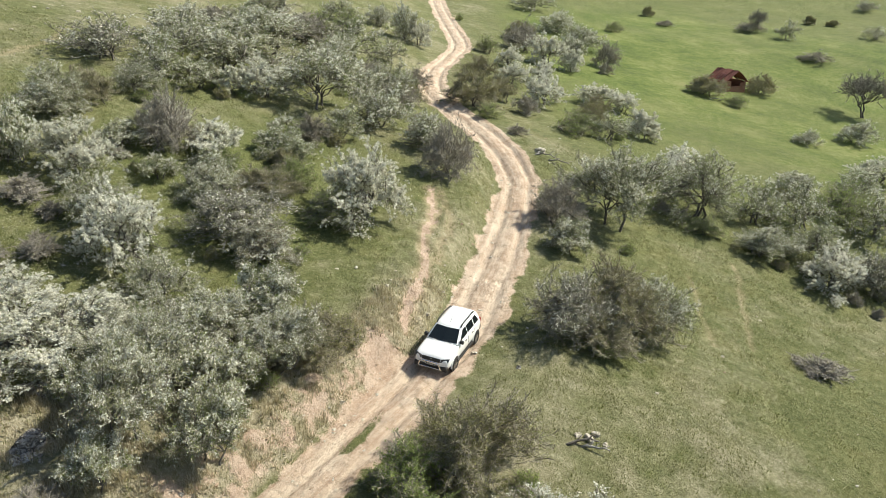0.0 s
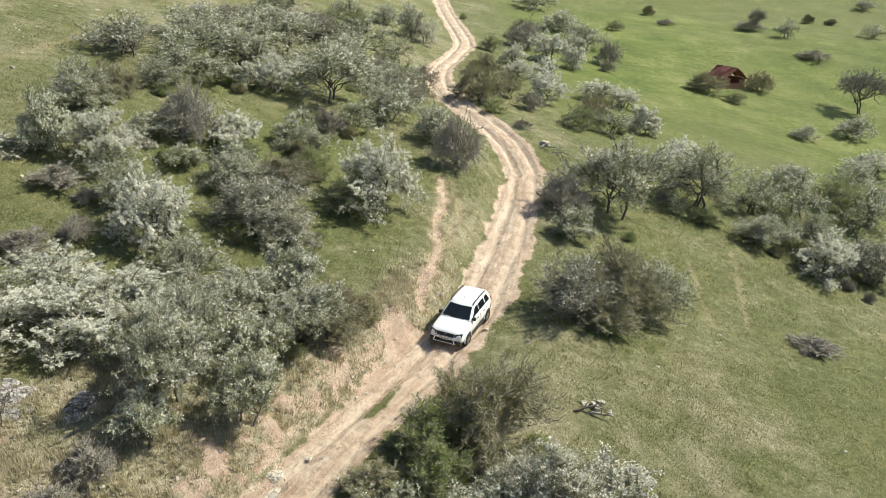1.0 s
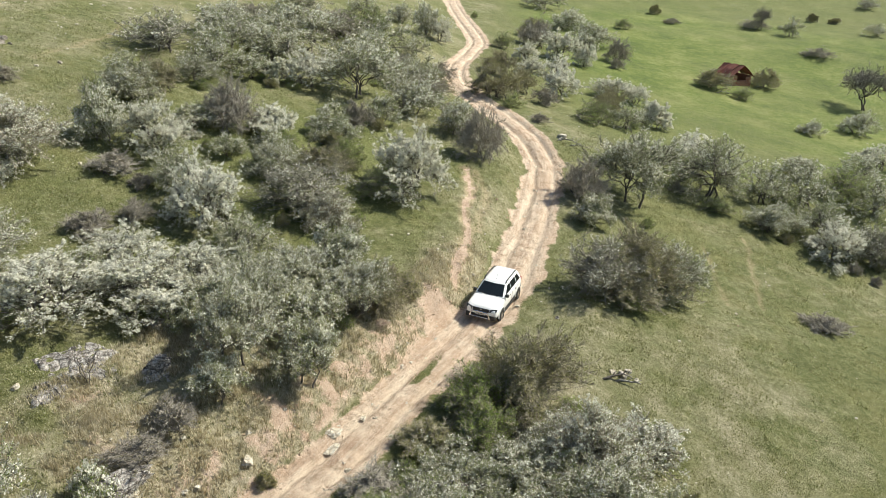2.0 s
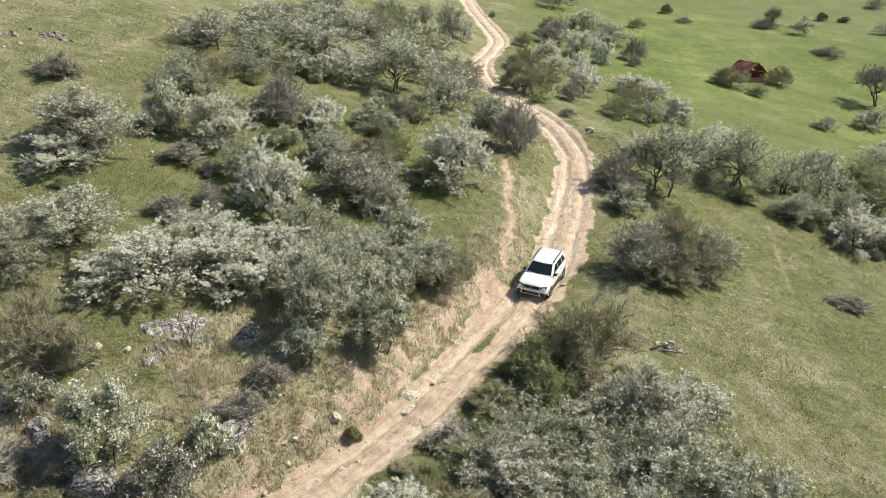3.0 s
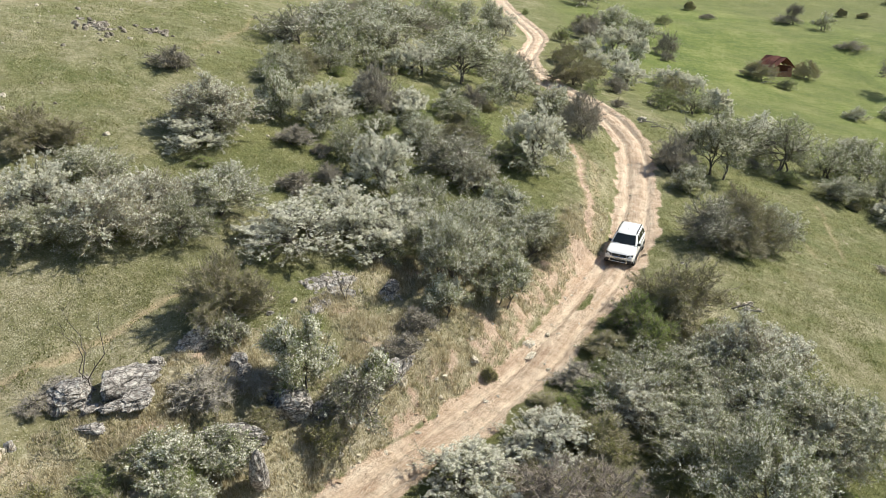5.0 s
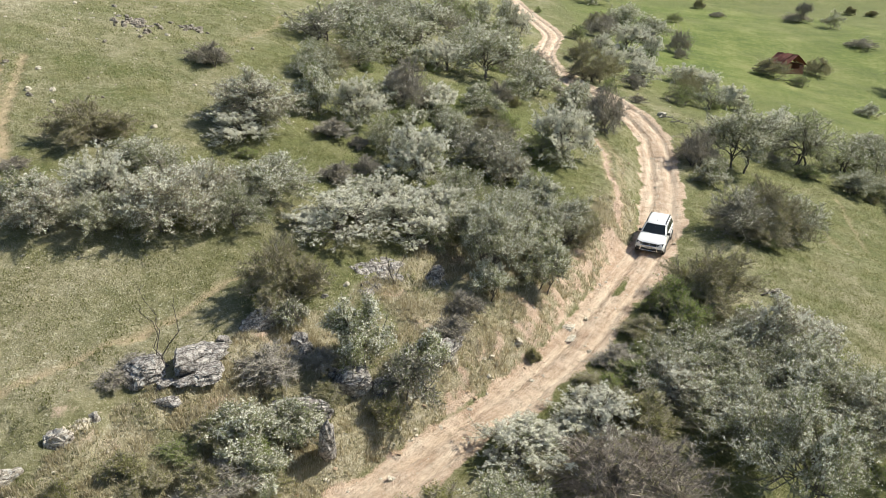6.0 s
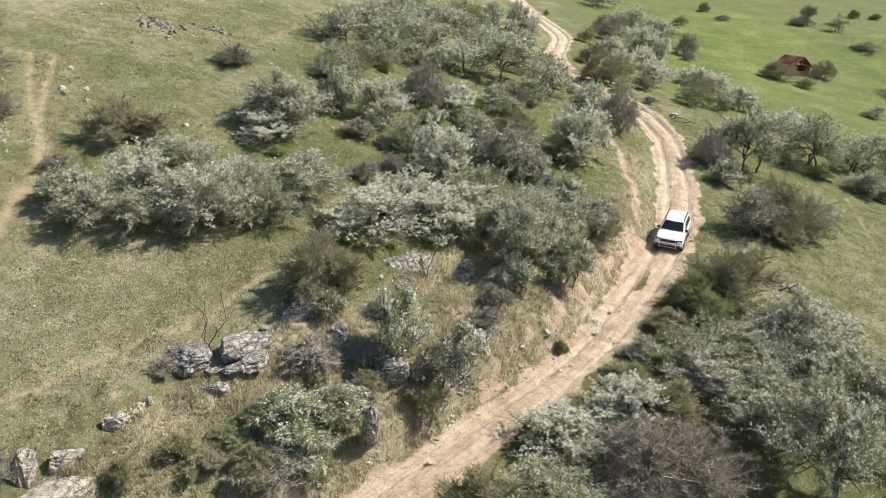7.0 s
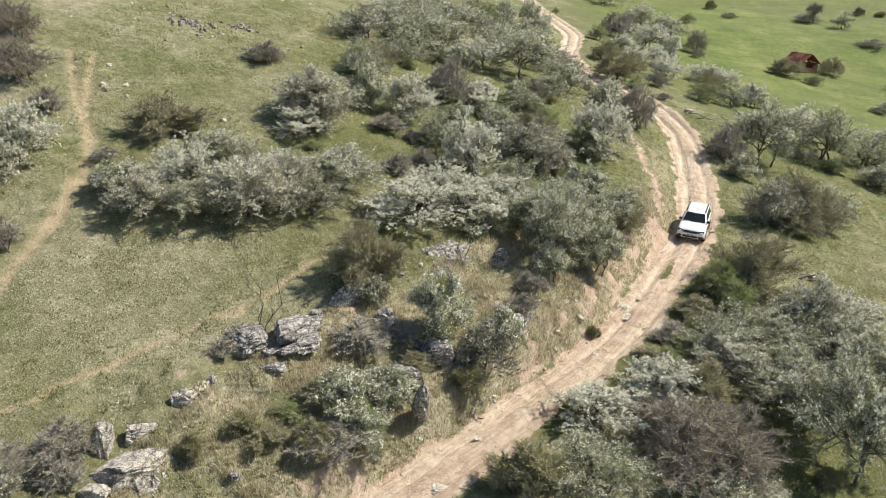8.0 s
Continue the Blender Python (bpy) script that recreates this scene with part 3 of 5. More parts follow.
def plant(rows, group):
    """Trees at x, y with crown width, height and kind; each stands on the ground."""
    for x, y, width, tall, kind in rows:
        size = "large" if width > 4.0 else "small" if width > 1.9 else "tiny"
        far = y > 56
        key = (kind, size, far, rng_place.randrange(2) if kind in "WPGMTQ" else 0)
        w0, h0 = SIZES[size]
        tall = tall * (1.12 if tall > 1.5 else 1.0)
        turn = rng_place.uniform(0, 360)
        m = pose(x, y, height(x, y) - 0.03, 0, 0, turn) @ Matrix.Diagonal((width / w0, width / w0, max(tall, 0.35 * width) / h0, 1.0))
        if key not in MODELS:
            MODELS[key] = make_tree(kind, w0, h0, 100 + 17 * len(MODELS), far)
            MODELS[key].matrix_basis = m
            tree = MODELS[key]
        else:
            model = MODELS[key]
            keep = model.matrix_basis.copy()
            model.matrix_basis = Matrix.Identity(4)
            tree = copy_thing(model, m)
            model.matrix_basis = keep
        tagged(tree, group=group)
        PLANTED.append((x, y, width, kind))


def sapling(x, y, tall, spread, seed, label):
    """A leafless sapling of a few thin stems."""
    rng = np.random.default_rng(seed)
    root = tagged(new("bare_sapling"), label, "sapling")
    foot = np.array([0, 0, -0.1])
    twigs_here = []
    for k in range(3):
        angle = k * 2.2 + rng.uniform(-0.4, 0.4)
        tip = np.array([spread * math.cos(angle), 0.5 * spread * math.sin(angle), tall * rng.uniform(0.75, 1.0)])
        way, rows = bent(rng, foot, tip, 0.026, 0.007, 6, 0.05)
        array_part("stem", *pipes([(way, np.linspace(0.026, 0.007, len(way)))], 5), BARK, root, smooth=True)
        for _ in range(9):
            at = way[rng.integers(2, 7)]
            twigs_here.append((*at, *(at + np.array([rng.normal() * 0.2, rng.normal() * 0.2, rng.uniform(0.15, 0.5)])), 0.008, 0.003))
    tagged(array_part("crown", *tubes(twigs_here, 3), BARK, root), kind="stuff")
    root.matrix_basis = pose(x, y, height(x, y))
    return root


# ---- trees and shrubs, stand by stand: x, y, crown width, height, kind ----
plant([
    (6.6, 34.8, 6.0, 4.0, "D"), (9.1, 36.6, 7.2, 4.3, "M"), (11.4, 36.8, 5.6, 4.1, "P"), (7.8, 34.5, 5.2, 2.2, "M"),
], "shrubs beside the track")
plant([
    (12.5, 50.9, 8.4, 4.8, "T"), (8.0, 49.3, 5.1, 3.7, "B"), (8.0, 45.2, 3.4, 2.5, "P"), (19.9, 55.7, 7.9, 5.3, "G"),
    (20.6, 61.9, 6.9, 3.4, "W"), (19.6, 53.3, 3.8, 1.3, "N"),
], "trees behind the wayside shrubs")
plant([
    (23.6, 51.2, 5.4, 2.9, "P"), (25.4, 57.4, 6.0, 3.9, "G"), (29.2, 58.0, 6.0, 4.2, "G"), (34.2, 61.3, 7.2, 3.9, "N"),
    (27.7, 51.5, 5.7, 3.4, "G"), (27.2, 47.9, 5.8, 3.1, "W"), (30.6, 48.3, 5.7, 3.9, "D"), (36.1, 58.6, 6.7, 4.4, "G"),
    (45.6, 75.5, 6.6, 2.7, "W"), (32.3, 66.1, 6.2, 2.5, "P"), (40.1, 69.1, 6.4, 2.9, "G"),
], "trees in the hollow")
plant([
    (13.2, 72.3, 6.2, 2.8, "N"), (16.6, 72.6, 5.3, 2.8, "G"), (20.8, 76.5, 3.6, 2.8, "W"), (18.1, 87.7, 6.3, 2.9, "W"),
    (21.2, 87.6, 4.7, 2.5, "W"), (10.9, 82.1, 6.0, 3.7, "W"), (8.3, 89.6, 4.7, 2.6, "W"), (3.3, 74.6, 7.4, 4.1, "M"),
    (4.5, 70.4, 2.8, 1.6, "N"), (6.7, 66.3, 2.4, 1.2, "B"),
], "trees beyond the bend")
plant([
    (14.6, 106.1, 7.0, 4.5, "W"), (11.9, 113.1, 7.9, 5.3, "B"), (22.3, 124.3, 9.7, 4.8, "P"), (17.9, 104.5, 3.9, 3.4, "W"),
    (24.5, 113.5, 5.5, 4.8, "B"), (32.3, 145.1, 5.0, 2.3, "N"), (6.0, 104.5, 4.4, 2.7, "N"), (2.9, 132.3, 2.0, 1.4, "N"),
    (18.4, 160.1, 11.6, 2.8, "G"), (23.3, 108.5, 2.9, 2.0, "B"), (20.3, 136.1, 9.4, 4.3, "P"),
], "trees beside the far track")
plant([
    (45.0, 171.0, 3.7, 2.6, "M"), (63.9, 160.4, 8.3, 1.8, "B"), (68.6, 153.2, 6.0, 4.0, "G"), (82.2, 173.5, 3.3, 2.5, "M"),
    (86.8, 172.5, 3.9, 1.7, "M"), (88.8, 158.0, 6.3, 2.8, "G"), (102.6, 189.2, 7.1, 3.1, "D"), (66.2, 135.3, 7.4, 1.5, "B"),
    (45.8, 159.3, 4.9, 1.0, "B"), (37.8, 107.5, 7.5, 3.3, "M"), (47.8, 113.4, 5.6, 3.5, "M"), (40.7, 103.4, 4.4, 2.1, "N"),
    (51.8, 91.9, 6.2, 3.4, "P"), (43.9, 88.4, 4.5, 2.0, "P"), (64.7, 159.4, 5.0, 4.3, "Z"),
], "shrubs in the far meadow")
plant([
    (60.1, 106.9, 9.6, 6.0, "Z"), (20.9, 36.2, 3.5, 0.9, "B"),
], "bare trees and shrubs of the meadow")
plant([
    (1.2, 24.2, 6.4, 3.7, "M"), (3.5, 20.4, 5.9, 4.1, "Q"), (-2.3, 17.7, 5.2, 2.7, "G"), (-0.3, 16.0, 5.9, 2.9, "P"),
    (3.5, 16.6, 6.3, 3.5, "T"), (6.7, 16.1, 5.7, 3.2, "T"), (-6.4, 9.5, 7.7, 3.7, "H"), (-10.1, 11.5, 4.5, 1.7, "W"),
    (-6.9, 13.7, 4.1, 2.0, "W"), (1.3, 11.1, 5.8, 4.7, "T"), (-5.3, 7.9, 5.8, 2.4, "P"), (-11.1, 7.0, 5.3, 3.2, "G"),
    (-13.8, 7.0, 3.9, 2.4, "M"), (-3.0, 20.6, 3.4, 1.3, "M"), (-4.9, 18.2, 3.4, 1.2, "B"), (-6.4, 15.9, 3.0, 1.1, "M"),
    (-1.2, 22.8, 3.6, 2.5, "N"), (-0.9, 20.9, 3.2, 2.3, "N"), (-4.4, 16.7, 3.3, 1.4, "N"),
], "thicket below the track")
plant([
    (-6.0, 29.2, 4.4, 2.7, "M"), (-7.9, 30.9, 3.8, 2.5, "T"), (-11.2, 22.6, 4.4, 3.5, "T"), (-11.3, 20.7, 2.3, 1.8, "T"),
    # the D at (-15.2, 13.6) takes the dark kind's colours to imitate shade on it
    (-13.2, 17.4, 2.6, 1.2, "B"), (-17.3, 14.2, 3.4, 2.9, "T"), (-15.2, 13.6, 3.7, 3.1, "D"), (-19.4, 10.5, 3.2, 1.9, "P"),
    (-21.2, 9.6, 3.4, 1.9, "P"), (-21.4, 7.5, 3.4, 1.4, "B"), (-23.9, 7.2, 2.1, 0.8, "M"), (-21.0, 17.5, 4.9, 3.5, "M"),
], "trees on the bank")
plant([
    (-19.3, 23.7, 5.8, 2.7, "W"), (-15.3, 33.8, 5.4, 3.9, "W"), (-15.7, 25.1, 5.2, 2.8, "W"), (-11.1, 37.7, 7.3, 3.5, "D"),
    (-4.7, 43.3, 6.5, 4.7, "W"), (0.4, 52.6, 5.0, 4.7, "B"), (-23.4, 26.2, 6.9, 3.4, "P"), (-27.9, 21.5, 6.4, 3.8, "Q"),
    (-33.0, 20.1, 4.7, 2.7, "Q"), (-30.7, 20.4, 4.6, 2.6, "P"), (-34.5, 28.8, 6.3, 2.8, "M"), (-30.2, 25.7, 5.9, 3.1, "P"),
    (-26.3, 23.8, 5.4, 3.3, "Q"), (-34.6, 21.3, 3.6, 2.2, "P"), (-24.4, 22.8, 4.1, 2.4, "G"),
], "white trees on the slope")
plant([
    (-26.3, 35.9, 7.9, 4.1, "Q"), (-23.2, 40.0, 3.6, 4.0, "P"), (-27.0, 33.0, 4.6, 2.0, "W"), (-31.6, 43.7, 3.8, 1.9, "B"),
    (-25.7, 58.7, 8.2, 3.9, "D"), (-20.1, 40.1, 4.8, 3.4, "W"), (-17.0, 45.7, 4.8, 4.2, "B"), (-44.8, 32.2, 5.2, 3.3, "H"), (-48.5, 38.5, 4.6, 3.0, "H"), (-41.7, 28.7, 2.8, 1.6, "B"),
    (-40.1, 22.4, 4.5, 3.4, "W"), (-40.9, 20.3, 4.1, 2.6, "W"), (-38.2, 15.9, 2.9, 1.8, "B"), (-30.2, 4.0, 2.2, 1.2, "B"),
    (-31.9, 3.6, 2.7, 1.5, "B"),
], "trees on the upper slope")
plant([
    (-21.2, 61.9, 7.5, 3.7, "G"), (-18.1, 63.9, 7.0, 3.7, "P"), (-16.2, 73.6, 8.3, 4.2, "T"), (-14.3, 87.6, 7.6, 3.9, "N"),
    (-11.4, 96.1, 6.2, 3.7, "N"), (-8.5, 106.1, 5.7, 3.3, "P"), (-5.0, 102.2, 5.5, 5.3, "P"), (-19.3, 84.6, 8.7, 3.2, "P"),
    (-24.1, 83.4, 6.4, 2.1, "B"), (-21.3, 53.3, 4.5, 2.1, "G"), (-14.0, 59.3, 4.5, 3.3, "W"), (-16.0, 58.0, 3.2, 2.3, "W"),
    (-9.6, 59.7, 8.8, 4.2, "T"), (-6.9, 75.5, 4.1, 2.9, "B"), (-3.3, 70.6, 4.5, 2.4, "M"),
], "thicket on the hill")
plant([
    (-14.4, 46.5, 3.8, 2.5, "W"), (-16.2, 41.9, 2.8, 1.7, "G"), (-11.0, 49.0, 3.6, 2.2, "G"), (-9.2, 52.3, 2.9, 2.5, "B"),
    (-6.1, 42.3, 5.3, 2.6, "N"), (-21.5, 36.9, 3.6, 1.5, "B"), (-20.4, 30.8, 3.2, 1.5, "B"), (-12.7, 30.8, 4.7, 2.7, "G"),
    (-9.3, 36.5, 4.2, 2.8, "Q"), (-17.6, 36.7, 4.4, 2.5, "G"), (-13.2, 41.1, 4.7, 2.7, "P"),
], "trees in the clearing")
plant([
    (-36.4, 24.1, 2.3, 0.8, "B"), (-23.1, 8.5, 2.1, 0.7, "N"), (-26.5, 11.4, 1.7, 0.5, "B"), (-26.3, 6.0, 1.2, 0.9, "M"),
], "saplings and low shrubs of the bank")
plant([
    (-14.2, 27.3, 5.5, 2.7, "W"), (-11.0, 24.7, 4.7, 3.2, "T"), (-6.7, 27.7, 4.5, 2.7, "T"), (-8.4, 25.4, 3.5, 2.6, "T"),
    (-5.3, 30.4, 3.5, 1.8, "M"), (-9.2, 29.5, 3.5, 2.3, "D"), (-12.0, 27.8, 4.4, 2.2, "G"),
], "thicket above the bank")
plant([
    (-17.6, 47.3, 3.4, 2.5, "W"), (-10.8, 51.0, 3.0, 2.2, "G"), (-9.9, 28.2, 4.8, 2.6, "T"), (-8.3, 33.6, 3.2, 2.0, "D"),
    (-17.7, 28.0, 4.8, 2.4, "W"), (-10.6, 42.9, 5.2, 2.2, "M"), (-24.3, 47.7, 4.9, 2.8, "G"), (-21.1, 57.0, 6.9, 3.2, "G"),
    (-12.0, 66.6, 6.4, 3.6, "G"), (-7.1, 68.0, 6.5, 3.1, "P"), (-4.2, 65.9, 5.7, 3.1, "B"),
], "trees in the middle of the slope")
plant([
    (-24.0, 46.1, 5.3, 2.6, "P"), (-23.1, 49.1, 4.5, 2.6, "M"), (-13.9, 44.3, 2.9, 1.8, "G"), (-18.6, 70.5, 11.2, 3.9, "P"),
    (-23.2, 68.1, 9.9, 3.3, "G"), (-15.5, 85.1, 11.3, 4.1, "B"), (-9.7, 83.9, 9.6, 4.7, "G"), (-18.5, 57.6, 5.8, 2.5, "G"),
    (-9.7, 48.9, 3.6, 1.8, "G"), (-5.3, 60.2, 6.7, 3.5, "P"), (-19.3, 44.8, 3.8, 1.7, "P"),
], "trees of the upper thicket")
plant([
    (1.0, 19.5, 5.6, 2.8, "P"), (3.7, 17.9, 5.6, 2.8, "G"), (-3.1, 16.2, 4.7, 2.4, "Q"), (5.2, 14.9, 5.3, 3.4, "Q"),
    (0.2, 13.8, 5.4, 2.7, "T"), (-5.0, 13.6, 3.8, 2.1, "M"), (-8.1, 13.1, 2.9, 1.2, "W"), (5.9, 21.3, 4.0, 2.6, "Q"),
], "thicket below the track")

plant([
    (-8.2, 22.9, 3.2, 2.6, "T"), (-12.6, 19.1, 2.4, 1.4, "B"),
    (-14.4, 24.7, 2.4, 1.8, "G"), (-7.0, 29.9, 2.7, 2.2, "P"), 
    (-10.0, 26.6, 3.6, 2.7, "D"),
], "thicket above the bank")
plant([
    (-20.8, 13.2, 3.8, 1.1, "B"), (-18.9, 13.9, 2.1, 0.9, "B"), (-22.1, 9.3, 2.2, 1.1, "M"), (-20.5, 8.4, 3.0, 1.8, "P"), (-20.2, 8.2, 2.4, 1.2, "M"),
    (-21.9, 7.4, 2.4, 1.3, "M"), (-24.8, 7.5, 1.5, 0.8, "M"), (-20.6, 16.0, 1.9, 1.5, "D"), (-30.5, 5.0, 2.8, 1.6, "B"),
    (-31.6, 3.2, 2.2, 1.4, "D"), (-18.4, 12.3, 2.0, 1.0, "M"), (-16.0, 12.4, 1.9, 1.1, "M"), (-26.0, 12.5, 1.8, 0.6, "B"),
    (-14.1, 15.6, 1.9, 1.6, "P"), (-9.2, 18.6, 0.9, 0.7, "M"),
], "low shrubs among the rocks")
plant([
    (-9.1, 44.6, 3.1, 2.4, "N"), (-13.5, 45.3, 2.4, 1.5, "N"), (-10.3, 47.4, 2.6, 1.5, "M"), (-21.4, 60.0, 3.6, 2.4, "N"), (-1.2, 57.5, 5.4, 3.5, "P"), (-4.4, 74.6, 5.3, 3.0, "G"),
    (-10.8, 79.1, 6.2, 3.6, "P"), 
    (-31.6, 22.6, 4.4, 3.0, "W"), (-18.7, 32.7, 2.4, 1.5, "B"), (-18.5, 26.3, 2.8, 2.0, "P"), 
    (-5.7, 74.0, 4.5, 3.0, "P"), (-4.1, 65.4, 4.0, 2.8, "P"),
    (-1.0, 60.4, 4.2, 2.4, "B"), 
    (-7.5, 55.4, 3.6, 2.4, "G"), (-2.7, 79.8, 4.4, 2.6, "B"), 
    (-9.8, 73.0, 5.0, 3.2, "P"), (-6.0, 88.0, 4.8, 3.0, "G"), (-3.1, 101.6, 4.6, 3.4, "W"), 
    (-20.6, 77.5, 7.0, 3.4, "G"), (-24.6, 75.0, 6.4, 3.0, "P"), (-13.5, 101.0, 6.5, 3.4, "G"), (-21.0, 94.0, 8.0, 3.4, "P"),
], "trees of the upper thicket")
plant([
    (4.1, 87.4, 6.0, 3.2, "M"), (6.0, 80.0, 5.0, 3.0, "M"),
    (8.6, 98.2, 4.2, 2.8, "W"), (12.3, 92.8, 4.8, 3.0, "W"), (12.5, 122.0, 6.6, 3.8, "M"), (19.8, 117.7, 5.5, 3.6, "P"),
    (21.4, 79.8, 3.4, 2.4, "W"), (15.2, 76.5, 4.6, 3.0, "M"), (16.9, 82.5, 4.6, 2.8, "M"), (8.6, 76.0, 3.6, 2.4, "B"),
], "trees beyond the bend")

sapling(-25.0, 12.6, 3.4, 0.8, 61, "thin leafless sapling growing between limestone rocks")
sapling(-16.1, 20.3, 1.5, 0.5, 62, "small leafless sapling beside a flat outcrop")

# low green growth at the feet of the trees
under_rng = random.Random(23)
for _ in range(125):
    x, y, width, kind = under_rng.choice([p for p in PLANTED if p[3] in "WPGDTQ" and p[1] < 78 and p[2] > 2.4])
    angle, reach = under_rng.uniform(0, 2 * math.pi), width * under_rng.uniform(0.25, 0.62)
    x, y = x + reach * math.cos(angle), y + reach * math.sin(angle)
    if abs(x - float(curve_through(ROAD_Y, ROAD_X, np.array(y)))) < 2.6 or math.hypot(x - 0.3, y - 32.4) < 4:
        continue
    plant([(x, y, under_rng.uniform(0.9, 1.8), under_rng.uniform(0.6, 1.1), under_rng.choice("NNNMMB"))], "undergrowth beneath the trees")


# ---- the car on the track ----
def box(bm, x0, x1, y0, y1, z0, z1, bevel=0.0, m=Matrix.Identity(4)):
    made = bmesh.ops.create_cube(bm, size=1.0)["verts"]
    bmesh.ops.transform(bm, matrix=m @ Matrix.Translation(((x0 + x1) / 2, (y0 + y1) / 2, (z0 + z1) / 2)) @ Matrix.Diagonal((x1 - x0, y1 - y0, z1 - z0, 1)), verts=made)
    if bevel:
        edges = list({e for v in made for e in v.link_edges})
        bmesh.ops.bevel(bm, geom=edges, offset=bevel, segments=2, profile=0.6, affect="EDGES")
    return bm


def smooth(bm):
    for face in bm.faces:
        face.smooth = True
    return bm


def loft(rings, cap=True):
    """A skin over rings with equal numbers of points."""
    bm = bmesh.new()
    made = [[bm.verts.new(p) for p in ring] for ring in rings]
    for a, b in zip(made, made[1:]):
        for i in range(len(a)):
            j = (i + 1) % len(a)
            bm.faces.new((a[i], a[j], b[j], b[i]))
    if cap:
        bm.faces.new(made[0][::-1])
        bm.faces.new(made[-1])
    bmesh.ops.recalc_face_normals(bm, faces=bm.faces)
    return bm


def rod(points, radius, sides=8):
    """A round bar through points."""
    bm = bmesh.new()
    rows = [(*a, *b, radius, radius) for a, b in zip(points, points[1:])]
    verts, faces = tubes(rows, sides)
    made = [bm.verts.new(v) for v in verts]
    for face in faces:
        bm.faces.new([made[i] for i in face])
    for p in points:
        bmesh.ops.create_icosphere(bm, subdivisions=1, radius=radius, matrix=Matrix.Translation(p))
    return smooth(bm)


def slab(corners, out, thick):
    """A thin pane over four corners, set off along out."""
    out = Vector(out).normalized()
    bm = bmesh.new()
    low = [bm.verts.new(Vector(c) + out * 0.002) for c in corners]
    high = [bm.verts.new(Vector(c) + out * (0.002 + thick)) for c in corners]
    bm.faces.new(low[::-1])
    bm.faces.new(high)
    for i in range(4):
        j = (i + 1) % 4
        bm.faces.new((low[i], low[j], high[j], high[i]))
    bmesh.ops.recalc_face_normals(bm, faces=bm.faces)
    return bm


def wheel(parent, x, y, radius=0.345, width=0.225):
    side = 1 if x > 0 else -1
    lathe = [(0.60, -0.5), (0.86, -0.52), (0.97, -0.42), (1.0, -0.25), (1.0, 0.25), (0.97, 0.42), (0.86, 0.52), (0.60, 0.5)]
    rings = []
    for k in range(28):
        a = k * 2 * math.pi / 28
        rings.append([(x + w * width, y + r * radius * math.cos(a), radius + r * radius * math.sin(a)) for r, w in lathe])
    bm = loft(rings + [rings[0]], cap=False)
    bmesh.ops.remove_doubles(bm, verts=bm.verts, dist=1e-5)
    hub = part("wheel", smooth(bm), RUBBER, parent, "dusty black tyre")
    rim = bmesh.new()
    turned = Matrix.Translation((x + side * width * 0.36, y, radius)) @ Matrix.Rotation(radians(90), 4, "Y")
    bmesh.ops.create_cone(rim, cap_ends=True, segments=28, radius1=radius * 0.24, radius2=radius * 0.2, depth=0.06, matrix=turned)
    for k in range(10):
        spoke = turned @ Matrix.Rotation(k * math.pi / 5, 4, "Z")
        box(rim, -0.014, 0.014, 0.05, radius * 0.6, -0.03, 0.02, 0.0, spoke @ Matrix.Rotation(radians(90), 4, "Z") @ Matrix.Rotation(radians(-90), 4, "Z"))
    part("rim", rim, ALLOY, hub, "grey alloy rim")
    return hub


RUBBER = plain_material("tyre_rubber", (0.03, 0.029, 0.028), 0.85, 0.0, 0.5, 9.0)
ALLOY = plain_material("wheel_alloy", (0.42, 0.40, 0.37), 0.35, 0.8, 0.4)
PLASTIC = plain_material("black_plastic", (0.022, 0.022, 0.023), 0.55, 0.0, 0.4)
CHROME = plain_material("brushed_steel", (0.72, 0.72, 0.73), 0.2, 1.0, 0.1)
LAMP_GLASS = plain_material("lamp_glass", (0.13, 0.135, 0.15), 0.1, 0.35, 0.5, 22.0)
RED_LAMP = plain_material("red_lamp", (0.35, 0.02, 0.02), 0.15)
PLATE_WHITE = plain_material("plate_white", (0.75, 0.75, 0.72), 0.4)
PAINT = paint_material()
GLASS = glass_material("tinted_glass")


